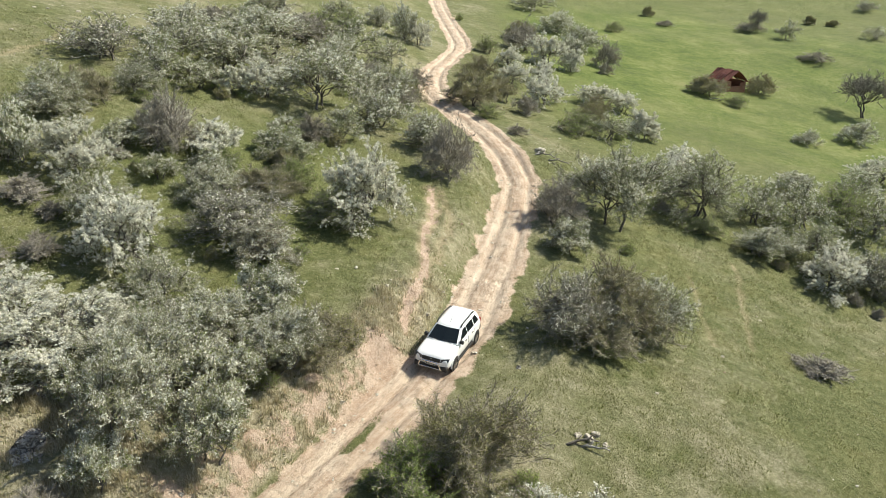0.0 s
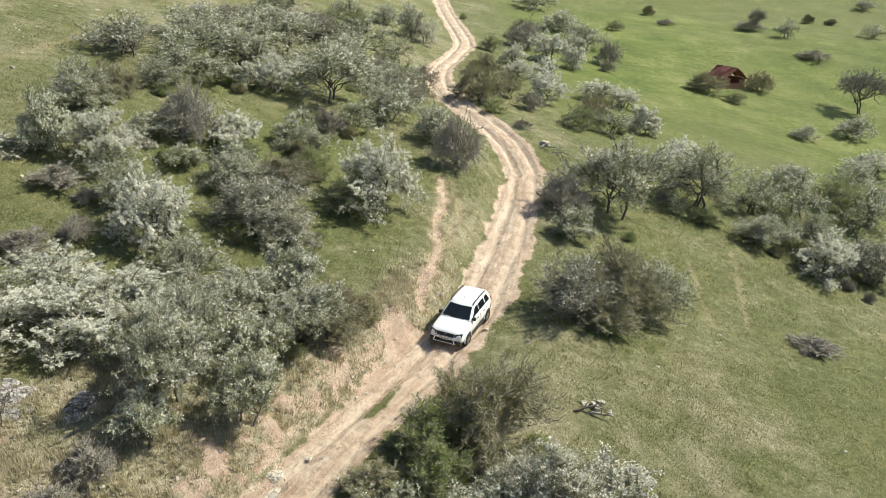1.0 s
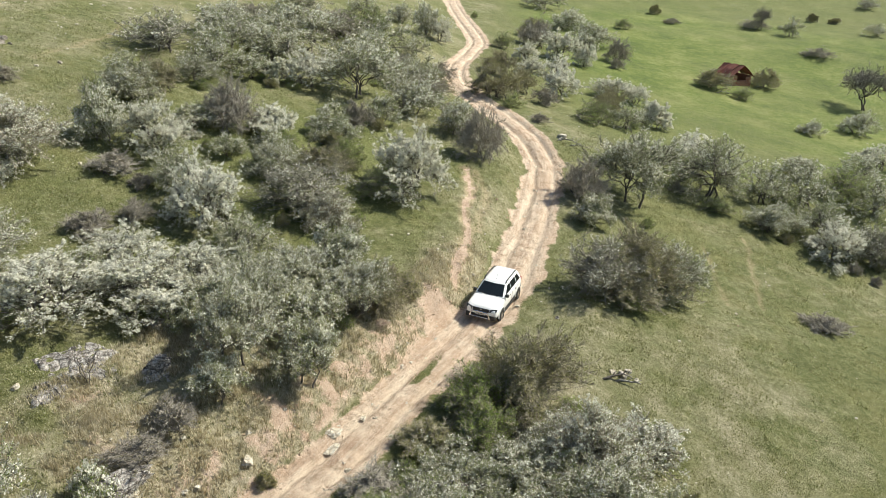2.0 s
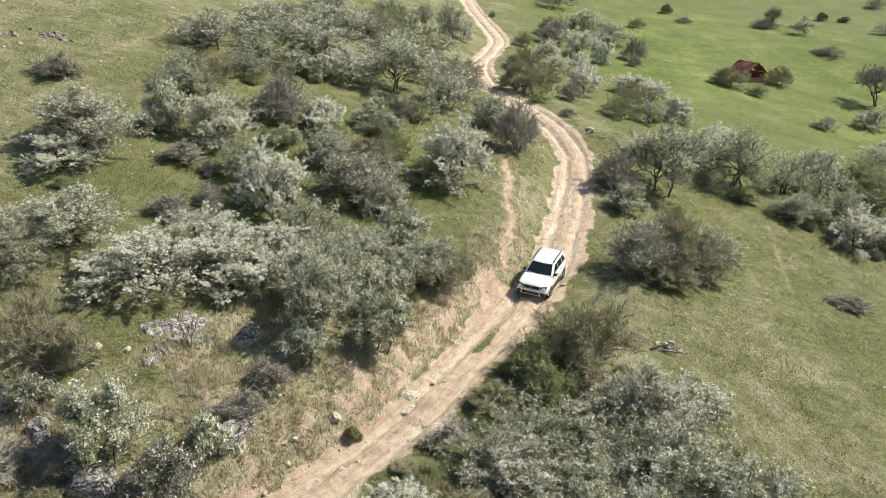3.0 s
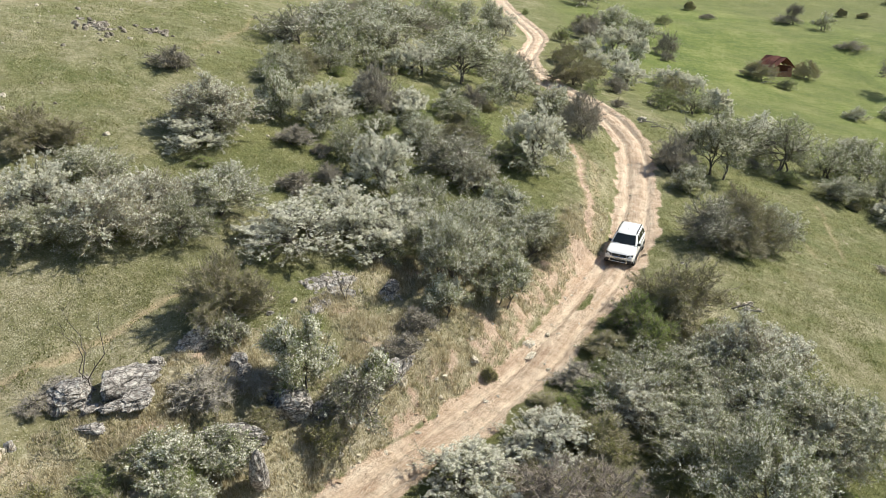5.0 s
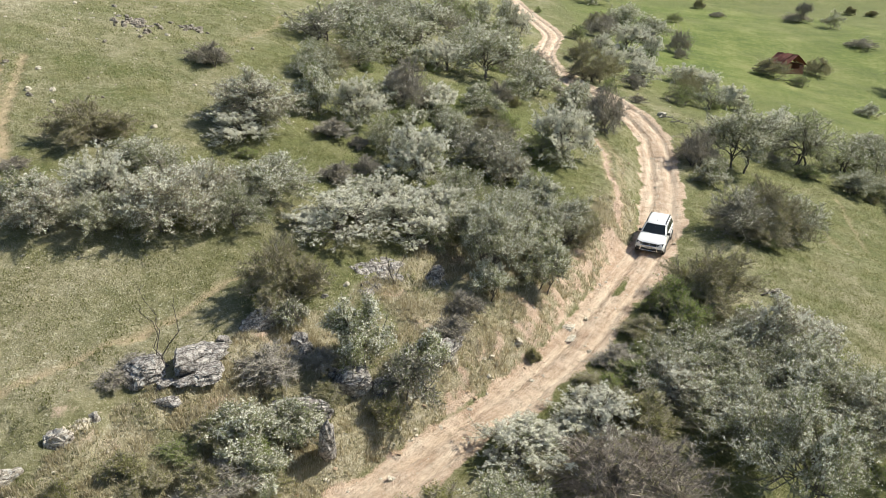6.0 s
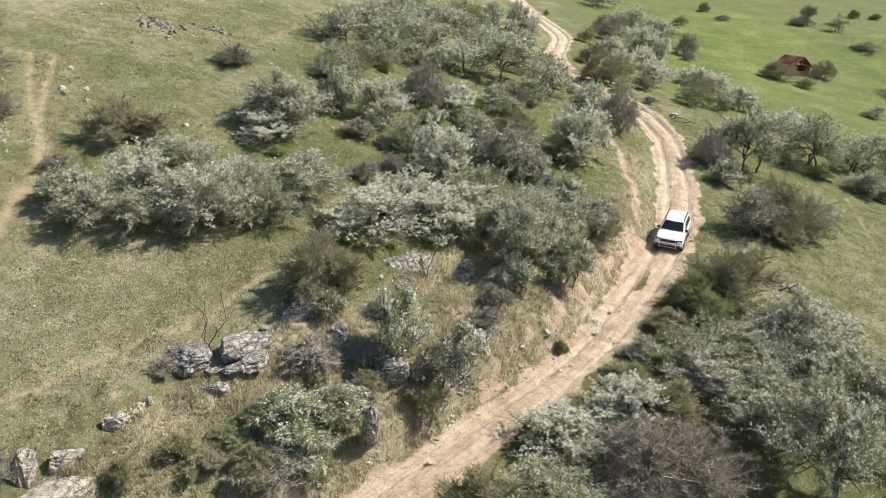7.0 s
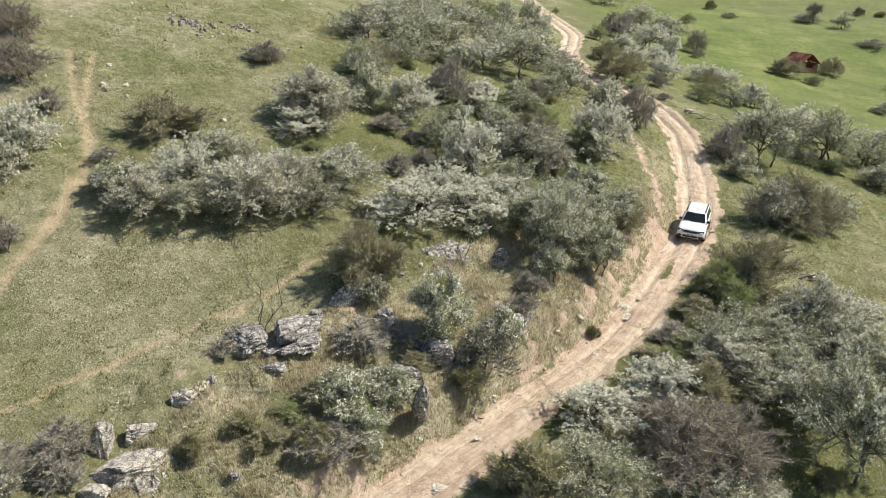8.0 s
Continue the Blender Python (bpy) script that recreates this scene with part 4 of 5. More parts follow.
def suv():
    """A compact off-road car, nose along +y, its wheels on z = 0."""
    car = tagged(new("car"), "white compact off-road car with steel bull bar on the track", "car")
    shape = [  # y, half width, sill, waist, top
        (2.15, 0.60, 0.47, 0.66, 0.70), (2.11, 0.78, 0.38, 0.80, 0.86), (2.0, 0.86, 0.34, 0.92, 0.985), (1.7, 0.905, 0.33, 0.985, 1.06), (1.335, 0.915, 0.34, 1.01, 1.095),
        (0.95, 0.91, 0.33, 1.045, 1.12), (0.7, 0.905, 0.32, 1.07, 1.13), (0.0, 0.905, 0.32, 1.08, 1.11), (-0.7, 0.905, 0.32, 1.10, 1.12), (-1.335, 0.915, 0.34, 1.12, 1.13),
        (-1.8, 0.895, 0.37, 1.12, 1.13), (-2.05, 0.85, 0.43, 1.09, 1.12), (-2.15, 0.74, 0.52, 1.0, 1.05)]
    rings = []
    for y, w, sill, waist, top in shape:
        mid = (sill + waist) / 2
        half = [(w * 0.88, sill), (w * 0.975, sill + 0.11), (w, mid), (w * 0.985, waist - 0.13), (w * 0.955, waist - 0.03), (w * 0.88, waist + 0.02), (w * 0.55, top - 0.012)]
        rings.append([(x, y, z) for x, z in half] + [(0, y, top)] + [(-x, y, z) for x, z in half[::-1]])
    body = part("body", smooth(loft(rings)), PAINT, car, "white bodywork, dusty along the sills")
    body.modifiers.new("round", "SUBSURF").levels = 1
    body.modifiers["round"].render_levels = 1
    # cabin
    levels = [(1.06, 0.845, 0.92, -2.06), (1.12, 0.835, 0.84, -2.05), (1.35, 0.755, 0.46, -1.95), (1.54, 0.675, 0.14, -1.82), (1.60, 0.63, 0.02, -1.75), (1.635, 0.54, -0.12, -1.62), (1.65, 0.3, -0.4, -1.3)]
    rings = []
    for z, w, front, back in levels:
        rings.append([(w * 0.93, front - 0.02, z), (w * 0.5, front + 0.05, z), (0, front + 0.07, z), (-w * 0.5, front + 0.05, z), (-w * 0.93, front - 0.02, z), (-w, front - 0.13, z), (-w, (front + back) / 2, z),
                      (-w, back + 0.16, z), (-w * 0.9, back, z), (0, back - 0.03, z), (w * 0.9, back, z), (w, back + 0.16, z), (w, (front + back) / 2, z), (w, front - 0.13, z)])
    part("roof", smooth(loft(rings)), PAINT, car, "white roof and pillars")

    def at(z, key):
        (z0, w0, f0, b0), (z1, w1, f1, b1) = next((a, b) for a, b in zip(levels, levels[1:]) if a[0] <= z <= b[0])
        t = (z - z0) / (z1 - z0)
        return {"w": w0 + (w1 - w0) * t, "f": f0 + (f1 - f0) * t, "b": b0 + (b1 - b0) * t}[key]

    low, high = 1.135, 1.53
    for sign in (-1, 1):
        part("windscreen", slab([(0, at(low, "f") + 0.07, low), (sign * at(low, "w") * 0.88, at(low, "f") + 0.005, low), (sign * at(high, "w") * 0.88, at(high, "f") + 0.005, high), (0, at(high, "f") + 0.07, high)], (sign * 0.1, 0.5, 0.8), 0.012), GLASS, car, "dark tinted windscreen")
    part("rear_window", slab([(-0.62, at(1.2, "b") - 0.03, 1.2), (0.62, at(1.2, "b") - 0.03, 1.2), (0.54, at(1.5, "b") - 0.03, 1.5), (-0.54, at(1.5, "b") - 0.03, 1.5)], (0, -1, 0.3), 0.012), GLASS, car)
    for sign in (-1, 1):
        for y0, y1, u0, u1 in ((0.60, -0.27, 0.06, -0.27), (-0.34, -1.10, -0.34, -1.08), (-1.18, -1.72, -1.18, -1.52)):
            part("side_window", slab([(sign * at(1.16, "w"), y0, 1.16), (sign * at(1.16, "w"), y1, 1.16), (sign * at(1.5, "w"), u1, 1.5), (sign * at(1.5, "w"), u0, 1.5)], (sign, 0, 0.3), 0.012), GLASS, car)
        rail = rod([(sign * 0.62, 0.05, 1.60), (sign * 0.62, -0.1, 1.69), (sign * 0.63, -0.8, 1.715), (sign * 0.61, -1.45, 1.69), (sign * 0.60, -1.62, 1.60)], 0.036)
        part("roof_rail", rail, PLASTIC, car, "black roof rail")
        mirror = smooth(box(bmesh.new(), sign * 0.92 - 0.1, sign * 0.92 + 0.1, 0.56, 0.70, 1.08, 1.24, 0.035))
        part("mirror", mirror, PLASTIC, car, "black door mirror")
        lamp = slab([(sign * 0.47, 2.09, 0.76), (sign * 0.82, 1.98, 0.79), (sign * 0.855, 1.88, 0.945), (sign * 0.48, 2.05, 0.905)], (sign * 0.25, 1, 0.25), 0.055)
        part("headlight", lamp, LAMP_GLASS, car, "grey glass headlight")
        part("tail_light", box(bmesh.new(), sign * 0.76 - 0.05, sign * 0.76 + 0.05, -2.16, -2.04, 0.85, 1.08, 0.02), RED_LAMP, car, "red tail light")
        part("sill", box(bmesh.new(), sign * 0.88 - 0.05, sign * 0.88 + 0.05, -0.92, 0.9, 0.27, 0.40, 0.02), PLASTIC, car, "black plastic sill")
        for y in (0.02, -0.82):
            part("door_handle", box(bmesh.new(), sign * 0.905 - 0.018, sign * 0.905 + 0.018, y - 0.09, y + 0.09, 0.93, 0.965, 0.008), PLASTIC, car)
        for y in (-0.30, -1.12):
            part("door_seam", box(bmesh.new(), sign * 0.9 - 0.004, sign * 0.9 + 0.009, y - 0.006, y + 0.006, 0.42, 1.04), PLASTIC, car)
        for y in (1.335, -1.335):
            arch = rod([(sign * 0.9, y + 0.43 * math.cos(a), 0.36 + 0.43 * math.sin(a)) for a in np.linspace(0.0, math.pi, 11)], 0.034)
            part("arch_trim", arch, PAINT, car)
            well = bmesh.new()
            bmesh.ops.create_cone(well, cap_ends=True, segments=28, radius1=0.405, radius2=0.405, depth=0.09, matrix=Matrix.Translation((sign * 0.885, y, 0.37)) @ Matrix.Rotation(radians(90), 4, "Y"))
            part("wheel_well", well, PLASTIC, car)
            wheel(car, sign * 0.845, y)
    part("grille", slab([(-0.45, 2.10, 0.74), (0.45, 2.10, 0.74), (0.46, 2.05, 0.905), (-0.46, 2.05, 0.905)], (0, 1, 0.3), 0.04), PLASTIC, car, "black slatted grille")
    badge = bmesh.new()
    bmesh.ops.create_uvsphere(badge, u_segments=12, v_segments=6, radius=0.055, matrix=Matrix.Translation((0, 2.11, 0.86)) @ Matrix.Diagonal((1, 0.3, 0.8, 1)))
    part("badge", smooth(badge), CHROME, car, "plain steel badge")
    part("bumper", smooth(box(bmesh.new(), -0.82, 0.82, 1.95, 2.185, 0.34, 0.60, 0.05)), PLASTIC, car, "black lower bumper")
    part("rear_bumper", smooth(box(bmesh.new(), -0.82, 0.82, -2.2, -1.98, 0.42, 0.66, 0.05)), PLASTIC, car)
    plate = part("number_plate", box(bmesh.new(), -0.26, 0.26, 2.185, 2.2, 0.59, 0.70), PLATE_WHITE, car, "white plate with dark bars")
    for x in (-0.17, -0.09, 0.0, 0.09, 0.17):
        part("bar", box(bmesh.new(), x - 0.025, x + 0.025, 2.2, 2.204, 0.615, 0.675), PLASTIC, plate)
    bar = rod([(-0.62, 2.1, 0.42), (-0.56, 2.27, 0.48), (-0.46, 2.29, 0.76), (-0.36, 2.29, 0.80), (0.36, 2.29, 0.80), (0.46, 2.29, 0.76), (0.56, 2.27, 0.48), (0.62, 2.1, 0.42)], 0.037)
    part("bull_bar", bar, CHROME, car, "bent steel bull bar")
    part("cross_bar", rod([(-0.56, 2.27, 0.48), (0.56, 2.27, 0.48)], 0.026), CHROME, car)
    part("antenna", rod([(0, -0.1, 1.63), (0, -0.32, 1.85)], 0.008, 5), PLASTIC, car)
    for x in (-0.5, 0.12):
        part("wiper", rod([(x, 0.93, 1.145), (x + 0.42, 0.86, 1.20)], 0.012, 5), PLASTIC, car)
    return car


CAR_X, CAR_Y, CAR_TURN = 0.33, 32.85, 156.0
nose = Vector((-math.sin(radians(CAR_TURN)), math.cos(radians(CAR_TURN))))
left_way = Vector((-nose.y, nose.x))
spots = {}
for key, f, s in (("fl", 1, 1), ("fr", 1, -1), ("rl", -1, 1), ("rr", -1, -1)):
    p = Vector((CAR_X, CAR_Y)) + nose * 1.335 * f + left_way * 0.8 * s
    spots[key] = height(p.x, p.y)
pitch = math.degrees(math.atan2((spots["fl"] + spots["fr"] - spots["rl"] - spots["rr"]) / 2, 2.67))
lean = math.degrees(math.atan2((spots["fl"] + spots["rl"] - spots["fr"] - spots["rr"]) / 2, 1.6))
car = suv()
car.matrix_basis = pose(CAR_X, CAR_Y, sum(spots.values()) / 4 + 0.0, 0, 0, CAR_TURN) @ pose(0, 0, 0, pitch, 0, 0) @ pose(0, 0, 0, 0, lean, 0)


# ---- the ruined hut in the far meadow ----
def hut():
    root = tagged(new("hut"), "ruined red brick hut with a sagging rusty sheet roof", "hut")
    rust, brick = rust_material(), brick_material()
    w, l, wall, ridge, t = 1.75, 2.1, 1.85, 3.25, 0.28
    part("wall", box(bmesh.new(), -w, -w + t, -l, l, -0.6, wall), brick, root)
    part("wall", box(bmesh.new(), w - t, w, -l, l, -0.6, wall - 0.15), brick, root)
    part("wall", box(bmesh.new(), -w + t, w - t, l - t, l, 0, wall), brick, root)
    # the open gable: two jambs and a low broken parapet, dark room behind
    part("jamb", box(bmesh.new(), -w + t, -0.9, -l, -l + t, -0.6, wall - 0.1, 0.03), brick, root)
    part("jamb", box(bmesh.new(), 0.8, w - t, -l, -l + t, -0.6, wall - 0.4, 0.03), brick, root)
    part("parapet", box(bmesh.new(), -0.9, 0.8, -l, -l + t, -0.6, 0.95, 0.03), brick, root)
    bm = bmesh.new()
    low = [bm.verts.new(p) for p in ((-w + t, l - t, wall), (w - t, l - t, wall), (0, l - t, ridge - 0.12))]
    high = [bm.verts.new((v.co.x, l - 0.02, v.co.z)) for v in low]
    bm.faces.new(low), bm.faces.new(high[::-1])
    for i in range(3):
        bm.faces.new((low[i], high[i], high[(i + 1) % 3], low[(i + 1) % 3]))
    bmesh.ops.recalc_face_normals(bm, faces=bm.faces)
    part("gable", bm, brick, root)
    rng = random.Random(5)
    for side in (-1, 1):
        for k in range(7):
            y0 = -l - 0.25 + k * 0.68
            if side == 1 and k == 4:
                continue
            bm = bmesh.new()
            sag = rng.uniform(-0.13, 0.05)
            slip = rng.uniform(-0.16, 0.14)
            verts = []
            for i in range(9):
                y = y0 + i * 0.7 / 8
                wave = 0.035 * (i % 2)
                drop = sag * math.sin(i / 8 * math.pi)
                verts.append([bm.verts.new((side * x, y, z + wave + drop)) for x, z in ((-0.02, ridge), (w * 0.55, ridge - (ridge - wall) * 0.5 + sag), (w + 0.3, wall - 0.22 + slip + rng.uniform(-0.03, 0.03)))])
            for a, b in zip(verts, verts[1:]):
                for i in range(2):
                    bm.faces.new((a[i], a[i + 1], b[i + 1], b[i]))
            extra = bmesh.ops.extrude_face_region(bm, geom=bm.faces[:])["geom"]
            bmesh.ops.translate(bm, vec=(0, 0, -0.02), verts=[g for g in extra if isinstance(g, bmesh.types.BMVert)])
            bmesh.ops.recalc_face_normals(bm, faces=bm.faces)
            part("roof_sheet", bm, rust, root, "rusty corrugated sheet")
    for y in (-l + 0.2, 0, l - 0.2):
        for side in (-1, 1):
            part("rafter", rod([(0, y, ridge - 0.08), (side * w, y, wall - 0.06)], 0.06, 6), rust, root)
    return root


shed = hut()
shed.matrix_basis = pose(43.1, 114.4, height(43.1, 114.4) - 0.45, 0, 0, 19)


# ---- rocks ----
def rock(length, tall, seed, material, flat=False, label="weathered grey limestone rock with pale lichen", deep=0.0):
    """A broken block: squared, split along flat faces, stepped in beds and pitted."""
    rng = np.random.default_rng(seed)
    bm = bmesh.new()
    bmesh.ops.create_icosphere(bm, subdivisions=4 if length > 0.9 else 3 if length > 0.55 else 2, radius=1.0)
    deep = deep or length * rng.uniform(0.6, 0.85)
    shift = Vector(rng.uniform(-50, 50, 3))
    planes = [Vector(rng.normal(size=3)).normalized() for _ in range(10)]
    cuts = rng.uniform(0.62, 0.95, 10)
    beds = rng.uniform(2.2, 3.6)
    tilt = Vector((rng.uniform(-0.25, 0.25), rng.uniform(-0.25, 0.25), 1.0))
    for v in bm.verts:
        p = Vector([math.copysign(abs(c)**0.62, c) for c in v.co])
        for plane, cut in zip(planes, cuts):
            over = p.dot(plane) - cut
            if over > 0:
                p -= plane * over * 0.97
        level = p.dot(tilt) * beds
        bed = math.floor(level)
        ledge = noise.noise(Vector((shift.x + 5.3 * bed, shift.y, bed * 2.7)))
        seam = 1 - 0.16 * max(0.0, 1 - 7 * min(level - bed, bed + 1 - level))
        p.x *= (1 + 0.2 * ledge) * seam
        p.y *= (1 - 0.2 * ledge) * seam
        out = p.normalized()
        p += out * (0.14 * noise.noise(p * 1.6 + shift) + 0.13 * abs(noise.noise(p * 3.4 + shift)) - 0.16 * max(0.0, 0.12 - abs(noise.noise(p * 2.3 - shift))) * 5 + 0.07 * noise.noise(p * 9.0 + shift))
        v.co = (p.x * length * 0.56, p.y * deep * 0.56, (p.z + 0.35) * tall * 0.72)
    name = "rock" if not flat else "stone_slab"
    data = bpy.data.meshes.new(name)
    bm.to_mesh(data)
    bm.free()
    data.materials.append(material)
    return tagged(new(name, data), label, "rock")


# x, y, length, depth, height, turn
ROCKS = [
    (-23.75, 13.0, 2.6, 1.35, 1.2, 54), (-25.45, 11.95, 1.6, 1.2, 0.95, 35), (-21.6, 16.0, 2.3, 1.0, 1.1, 35), (-20.0, 15.1, 0.8, 0.7, 1.1, 10), (-19.6, 14.5, 0.6, 0.5, 0.6, 50),
    (-17.5, 13.2, 1.6, 1.0, 1.15, 20), (-18.3, 13.7, 0.6, 0.5, 0.5, 70), (-16.3, 13.5, 0.8, 0.7, 0.9, 40), (-19.2, 11.4, 2.4, 0.9, 0.85, 8), (-27.4, 8.3, 1.1, 0.8, 1.05, 30), (-28.4, 6.4, 1.2, 0.7, 1.05, 52),
    (-29.4, 5.6, 1.0, 0.7, 1.7, 62), (-28.2, 4.9, 2.6, 1.5, 1.0, 50), (-30.3, 4.1, 0.8, 0.6, 0.6, 15), (-24.4, 10.7, 1.1, 0.5, 0.3, 5), (-26.5, 9.4, 0.4, 0.25, 0.45, 0), (-13.4, 16.4, 1.8, 0.7, 0.9, 55),
    (-14.1, 21.9, 1.0, 0.8, 0.7, 70), (-28.9, 3.6, 0.9, 0.7, 0.6, 0),
    # the block at (3.6, 31.3) stands in for a dark stump with some white
    (-20.2, 18.4, 0.45, 0.4, 0.4, 0), (-19.3, 18.4, 0.35, 0.3, 0.25, 30), (3.6, 31.3, 0.26, 0.2, 0.18, 0), (-24.6, 5.4, 0.4, 0.35, 0.3, 0), (-23.0, 14.4, 0.6, 0.5, 0.4, 0),
]
for k, (x, y, length, deep, tall, turn) in enumerate(ROCKS):
    stone, words = (BLEACHED, "bleached pale rock crumbling out of the dry slope") if x < -26 else (LIMESTONE, "weathered grey limestone rock with pale lichen")
    tagged(rock(length, tall, 40 + k, stone, label=words, deep=deep), group="outcrop on the bank").matrix_basis = pose(x, y, height(x, y) - (0.36 if x < -26 else 0.2) * tall, 0, 0, turn)
tagged(rock(0.62, 2.9, 80, LIMESTONE, label="upright grey limestone fin in the bank", deep=0.8), group="outcrop on the bank").matrix_basis = pose(-18.1, 10.5, height(-18.1, 10.5) - 0.4, 30, 0, 8)


def outcrop(x, y, wide, deep, turn, seed, material, label):
    """Bedrock bared flush with the slope: a low cracked dome that follows the land."""
    shift = Vector((seed * 3.7, seed * 1.9, 0))
    bm = bmesh.new()
    rings, spokes = 14, 44
    c, s = math.cos(radians(turn)), math.sin(radians(turn))
    rows = []
    for i in range(rings + 1):
        row = []
        for j in range(spokes):
            a, r = 2 * math.pi * j / spokes, i / rings
            rim = 1 + 0.5 * noise.noise(Vector((math.cos(a), math.sin(a), 0)) * 1.6 + shift)
            u, v = 0.5 * wide * r * rim * math.cos(a), 0.5 * deep * r * rim * math.sin(a)
            px, py = x + c * u - s * v, y + s * u + c * v
            place = Vector((u, v * 1.6, 0)) * 2.4 + shift
            near_cell = noise.voronoi(place)[0]
            crack = min(1.0, (near_cell[1] - near_cell[0]) * 4)
            lift = 0.1 * (1 - r**4) + 0.07 * noise.noise(place * 0.6) + 0.09 * crack * noise.cell(place * 0.7) - 0.1 * (1 - crack) - 0.22 * r**6
            row.append(bm.verts.new((px - x, py - y, height(px, py) + lift)))
        rows.append(row)
    for a, b in zip(rows, rows[1:]):
        for j in range(spokes):
            k = (j + 1) % spokes
            bm.faces.new((a[j], b[j], b[k], a[k]))
    bmesh.ops.remove_doubles(bm, verts=bm.verts, dist=0.0005)
    bmesh.ops.recalc_face_normals(bm, faces=bm.faces)
    data = bpy.data.meshes.new("bedrock")
    bm.to_mesh(data)
    bm.free()
    data.materials.append(material)
    ob = tagged(new("bedrock", data), label, "rock", "outcrop on the bank")
    ob.matrix_basis = pose(x, y, 0)
    return ob


for k, (x, y, wide, deep, turn) in enumerate(((-16.9, 21.3, 3.7, 3.0, 20), (-17.3, 19.4, 1.6, 1.4, 60), (-13.9, 21.6, 1.2, 1.3, 40), (-14.9, 24.4, 1.2, 2.2, 70))):
    outcrop(x, y, wide, deep, turn, 5 + k, LIMESTONE if k < 2 else BLEACHED, "cracked grey limestone bedrock flush with the turf" if k < 2 else "bleached pale bedrock showing through thin turf")
outcrop(-27.9, 4.6, 2.6, 1.8, 30, 12, LIMESTONE, "pale weathered bedrock face in the dry slope")
outcrop(-26.9, 8.9, 1.2, 1.0, 40, 13, PALE_STONE, "pale weathered bedrock face in the dry slope")
outcrop(-13.3, 16.6, 0.8, 1.8, 30, 14, PALE_STONE, "tan bare rock face above the track")
# split slabs at the foot of the largest rock
for k, (x, y, wide, tall, lean_x) in enumerate(((-23.1, 12.2, 1.5, 0.3, 14), (-23.7, 11.8, 1.1, 0.26, -8), (-24.6, 11.5, 0.8, 0.25, 5))):
    tagged(rock(wide, tall, 90 + k, LIMESTONE, True, "split grey limestone slab below a boulder"), group="outcrop on the bank").matrix_basis = pose(x, y, height(x, y) + 0.02, lean_x, 0, 40 + 9 * k)
for k, (x, y, wide, tall) in enumerate(((-6.95, 20.9, 0.95, 0.16), (-7.0, 21.5, 0.7, 0.14), (-9.9, 18.9, 0.6, 0.22), (-17.3, 7.3, 0.8, 0.2), (-19.6, 19.3, 0.45, 0.25), (-18.4, 19.5, 0.35, 0.2), (6.2, 27.1, 0.5, 0.3), (6.6, 27.4, 0.4, 0.26), (5.8, 27.2, 0.35, 0.2), (6.9, 26.9, 0.3, 0.2), (8.3, 62.3, 0.8, 0.5), (-6.2, 19.6, 0.35, 0.2), (-5.9, 22.6, 0.4, 0.22))):
    tagged(rock(wide, tall, 120 + k, PALE_STONE, label="pale flat stone lying on bare earth"), group="pale stones").matrix_basis = pose(x, y, height(x, y) - 0.05, 0, 0, 50 * k)
pile_rng = random.Random(3)
for k in range(64):
    x, y = (-39.1 + pile_rng.gauss(0, 0.8), 49.3 + pile_rng.gauss(0, 0.9)) if k < 48 else (-35.5 + pile_rng.gauss(0, 0.8), 51.2 + pile_rng.gauss(0, 0.4))
    tagged(rock(pile_rng.uniform(0.25, 0.6), pile_rng.uniform(0.16, 0.36), 150 + k, FIELD_STONE, label="grey field stone in a cleared heap"), group="heap of field stones").matrix_basis = pose(x, y, height(x, y) - 0.05, 0, 0, 61 * k)


# ---- dead wood ----
def dead_branch(length, seed, material, label):
    rng = np.random.default_rng(seed)
    root = tagged(new("dead_branch"), label, "branch")
    way, _ = bent(rng, np.array([-length / 2, 0, 0.08]), np.array([length / 2, 0, 0.12]), 0.07, 0.03, 6, 0.04)
    rings = [[(p[0], p[1] + r * math.cos(a), p[2] + r * math.sin(a)) for a in np.linspace(0, 2 * math.pi, 7)[:-1]] for p, r in zip(way, np.linspace(0.07, 0.03, 7))]
    part("limb", smooth(loft(rings)), material, root)
    for k in range(5):
        a = way[1 + k % 5]
        _, rows = bent(rng, a, a + np.array([rng.uniform(0.2, 0.5), rng.uniform(-0.5, 0.5), rng.uniform(0.05, 0.35)]) * length * 0.5, 0.03, 0.01, 3, 0.08)
        array_part("side_branch", *tubes(rows, 4), material, root, smooth=True)
    return root


for x, y, length, turn, kind in ((5.9, 26.7, 1.5, 8, 0), (6.4, 26.5, 1.2, -14, 1), (8.7, 61.3, 2.4, -35, 1), (9.6, 60.5, 2.0, -28, 1), (8.2, 61.9, 1.2, 50, 1), (39.5, 104.5, 3.2, -38, 0), (38.4, 105.0, 2.2, -20, 1)):
    m = pose(x, y, height(x, y), 0, 0, turn)
    dead_branch(length, int(abs(x * 10)) + turn % 7, DEADWOOD if kind else BARK, "bleached fallen branch in the grass" if kind else "dark dead branch heaped in the grass").matrix_basis = m


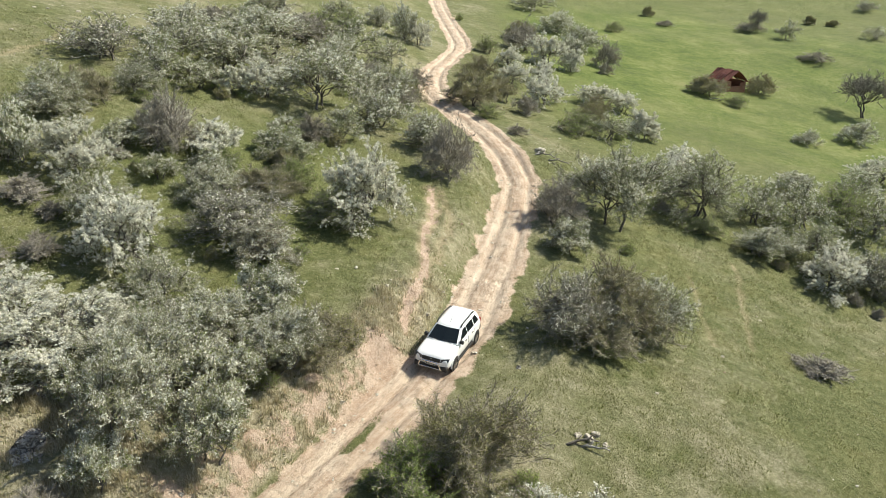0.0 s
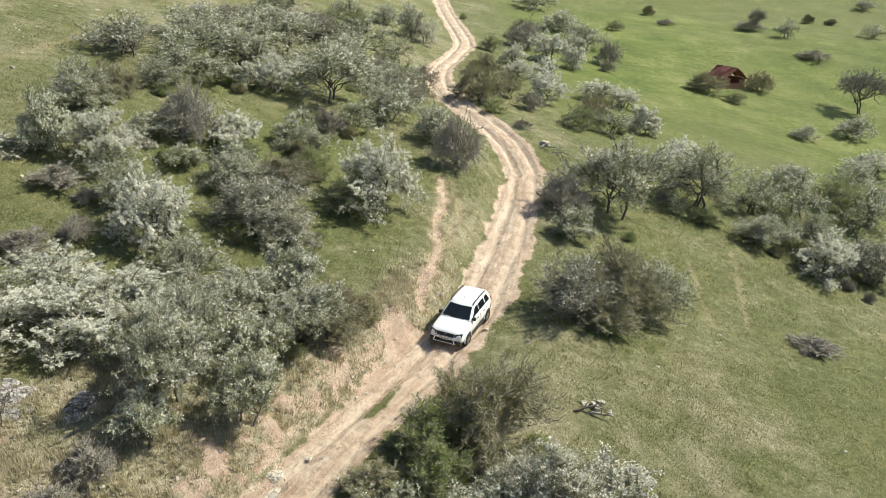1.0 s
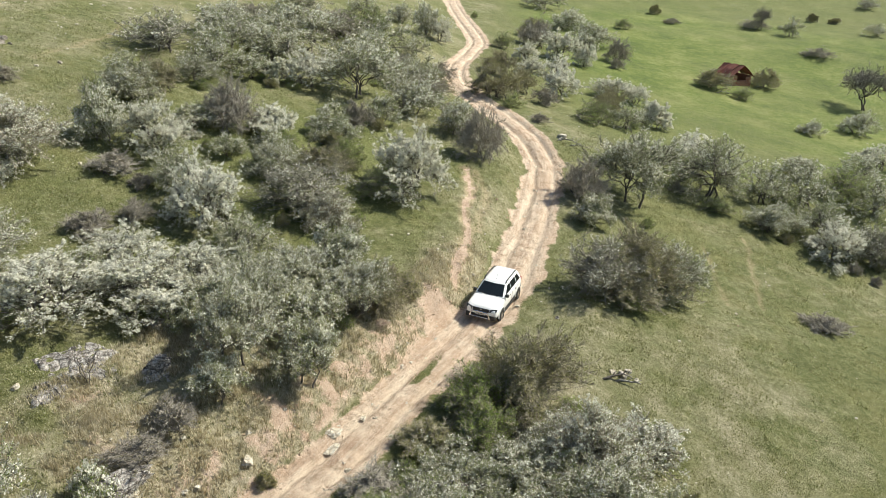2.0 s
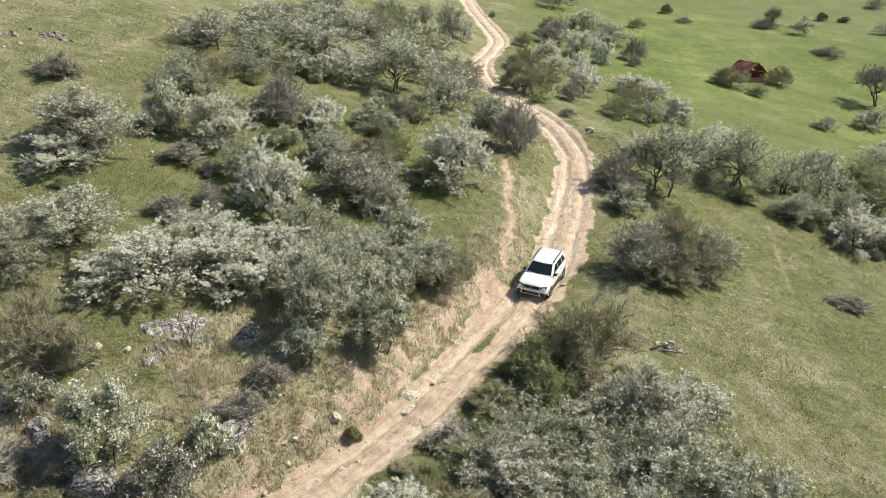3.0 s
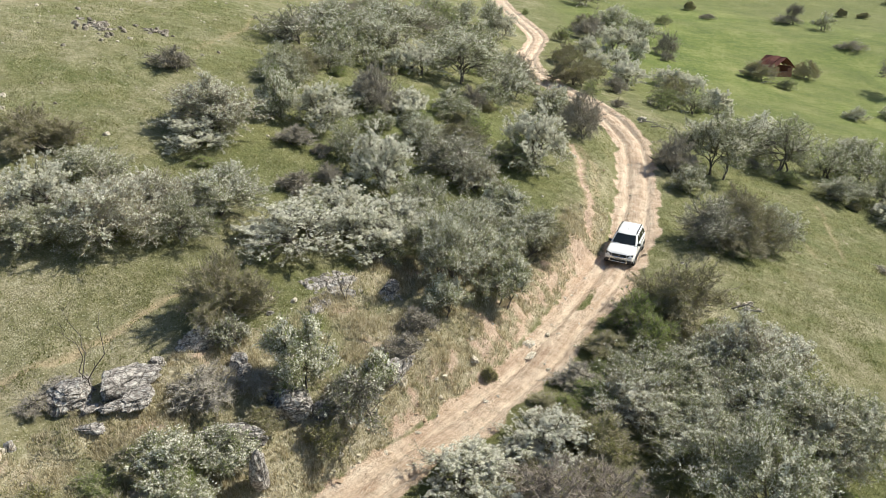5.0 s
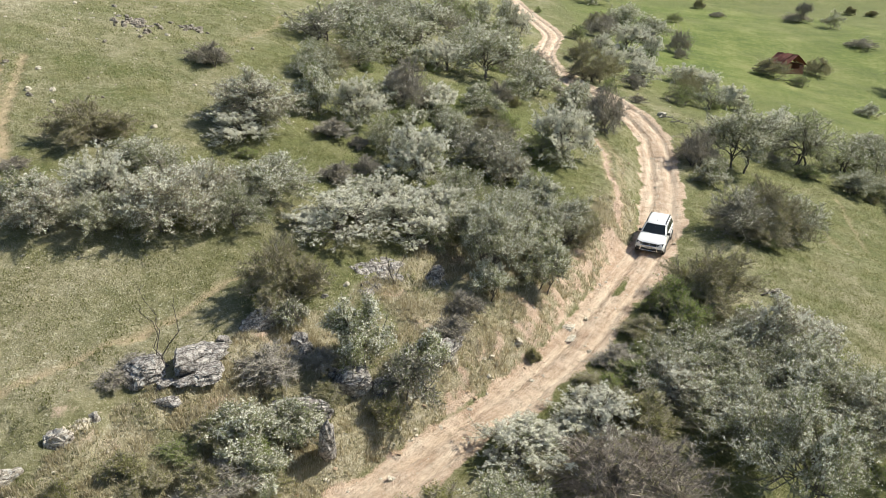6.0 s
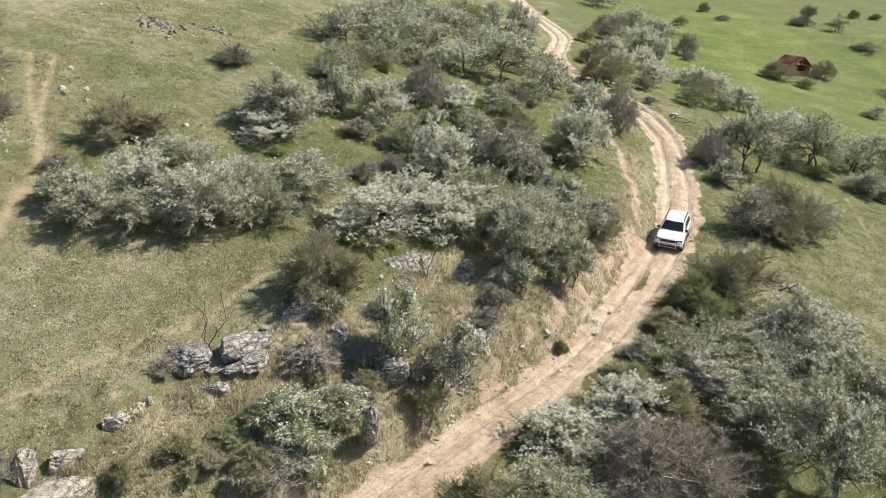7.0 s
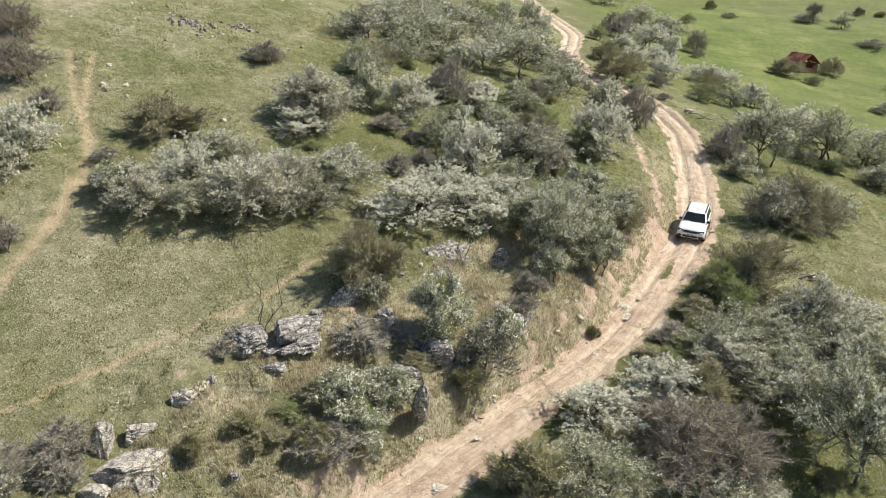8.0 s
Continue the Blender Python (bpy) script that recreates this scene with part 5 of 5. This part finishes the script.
# ---- grass, weeds and loose stones ----
def tufts(name, count, x0, x1, y0, y1, rule, blades, tall, wide, material, seed, label, splay=0.7):
    rng = np.random.default_rng(seed)
    x, y = rng.uniform(x0, x1, count), rng.uniform(y0, y1, count)
    z, dirt, dry, lush, road, rut, trail, lane, bloom = land(x, y)
    left = np.maximum(curve_through(ROAD_Y, ROAD_X, y) - x - 1.6, 0)
    keep = rng.random(count) < rule(x, y, dirt, dry, left)
    x, y, z = x[keep], y[keep], z[keep]
    n = len(x)
    x, y, z = (np.repeat(a, blades) for a in (x, y, z))
    x, y = x + rng.normal(size=n * blades) * 0.06, y + rng.normal(size=n * blades) * 0.06
    base = np.stack([x, y, z - 0.03], 1)
    angle = rng.uniform(0, 2 * np.pi, len(x))
    flat = np.stack([np.cos(angle), np.sin(angle), 0 * angle], 1)
    h = tall * rng.uniform(0.5, 1.4, len(x))[:, None]
    tip = base + h * (np.array([[0, 0, 1.0]]) + splay * rng.normal(size=(len(x), 1)) * np.stack([-np.sin(angle), np.cos(angle), 0 * angle], 1))
    w = wide * rng.uniform(0.7, 1.3, len(x))[:, None]
    verts = np.stack([base - flat * w, base + flat * w, tip], 1).reshape(-1, 3)
    data = bpy.data.meshes.new(name)
    data.from_pydata(verts.tolist(), [], np.arange(len(verts)).reshape(-1, 3).tolist())
    data.materials.append(material)
    return tagged(new(name, data), label, name.replace("_", " "), kind="stuff")


def clump(x, y, seed):
    return step(0.42, 0.7, fbm(x * 0.8, y * 0.8, seed))


tufts("grass", 150000, -45, 31, 4, 66, lambda x, y, dirt, dry, left: (dirt < 0.4) * (0.15 + 0.85 * clump(x, y, 41.0)), 3, 0.11, 0.024, BLADES, 11, "short tufted meadow grass, green and straw-coloured")
tufts("low_grass", 130000, -34, 14, 4, 34, lambda x, y, dirt, dry, left: (dirt < 0.55) * (0.1 + 0.9 * clump(x, y, 44.0)), 3, 0.09, 0.017, BLADES, 14, "thin low grass on the slopes beside the track", 1.0)
tufts("dry_weeds", 420000, -32, 12, 3, 60, lambda x, y, dirt, dry, left: (dry > 0.2) * (left > 0.1) * (dirt < 0.6) * (0.25 + 0.7 * clump(x, y, 47.0)), 5, 0.2, 0.018, STRAW, 12, "dry pale weeds standing on the bank", 0.5)


def stones(name, count, rule, size, material, seed, label):
    rng = np.random.default_rng(seed)
    x, y = rng.uniform(-60, 30, count), rng.uniform(4, 90, count)
    z, dirt, dry, lush, road, rut, trail, lane, bloom = land(x, y)
    d = x - curve_through(ROAD_Y, ROAD_X, y)
    keep = rng.random(count) < rule(x, y, d, dirt)
    x, y, z = x[keep], y[keep], z[keep]
    bm = bmesh.new()
    bmesh.ops.create_icosphere(bm, subdivisions=1, radius=1.0)
    unit = np.array([v.co[:] for v in bm.verts])
    tris = np.array([[v.index for v in f.verts] for f in bm.faces])
    bm.free()
    n = len(x)
    s = size * np.minimum(rng.lognormal(0, 0.5, n), 2.4)
    verts = unit[None] * (1 + 0.3 * rng.normal(size=(n, len(unit), 1))) * s[:, None, None] * np.stack([rng.uniform(0.7, 1.3, n), rng.uniform(0.7, 1.3, n), rng.uniform(0.4, 0.8, n)], 1)[:, None]
    verts = (verts + np.stack([x, y, z], 1)[:, None]).reshape(-1, 3)
    faces = (tris[None] + (np.arange(n) * len(unit))[:, None, None]).reshape(-1, 3)
    data = bpy.data.meshes.new(name)
    data.from_pydata(verts.tolist(), [], faces.tolist())
    data.materials.append(material)
    return tagged(new(name, data), label, "stones", kind="stuff")


stones("loose_stones", 26000, lambda x, y, d, dirt: 0.02 + 0.95 * step(-7, -1.5, d) * step(0.6, -1.5, d) * step(62, 45, y) * clump(x, y, 53.0) + 0.12 * step(2.4, 1.6, np.abs(d)) + 0.3 * step(-24, -34, x) * step(30, 42, y) * clump(x, y, 55.0), 0.06, PALE_STONE, 21, "small pale stones scattered over bank and track")
stones("dark_clods", 14000, lambda x, y, d, dirt: 0.8 * step(-4.4, -1.8, d) * step(-0.8, -1.6, d) * step(56, 40, y) + 0.02 * step(2.0, 1.4, np.abs(d)) + 0.005, 0.055, plain_material("earth_clods", (0.46, 0.34, 0.24), 0.95, 0.0, 0.6, 3.0), 22, "brown earth clods along the washed bank")
for k in range(150):
    x, y = pile_rng.uniform(-62, -29), pile_rng.uniform(27, 82)
    if fbm(np.array([x * 0.12]), np.array([y * 0.12]), 63.0)[0] < 0.46:
        continue
    size = pile_rng.uniform(0.16, 0.5)
    tagged(rock(size, size * 0.55, 230 + k, PALE_STONE if k % 3 else FIELD_STONE, label="weathered stone lying loose in the short grass"), group="stones strewn over the upper field").matrix_basis = pose(x, y, height(x, y) - 0.04, 0, 0, 41 * k)
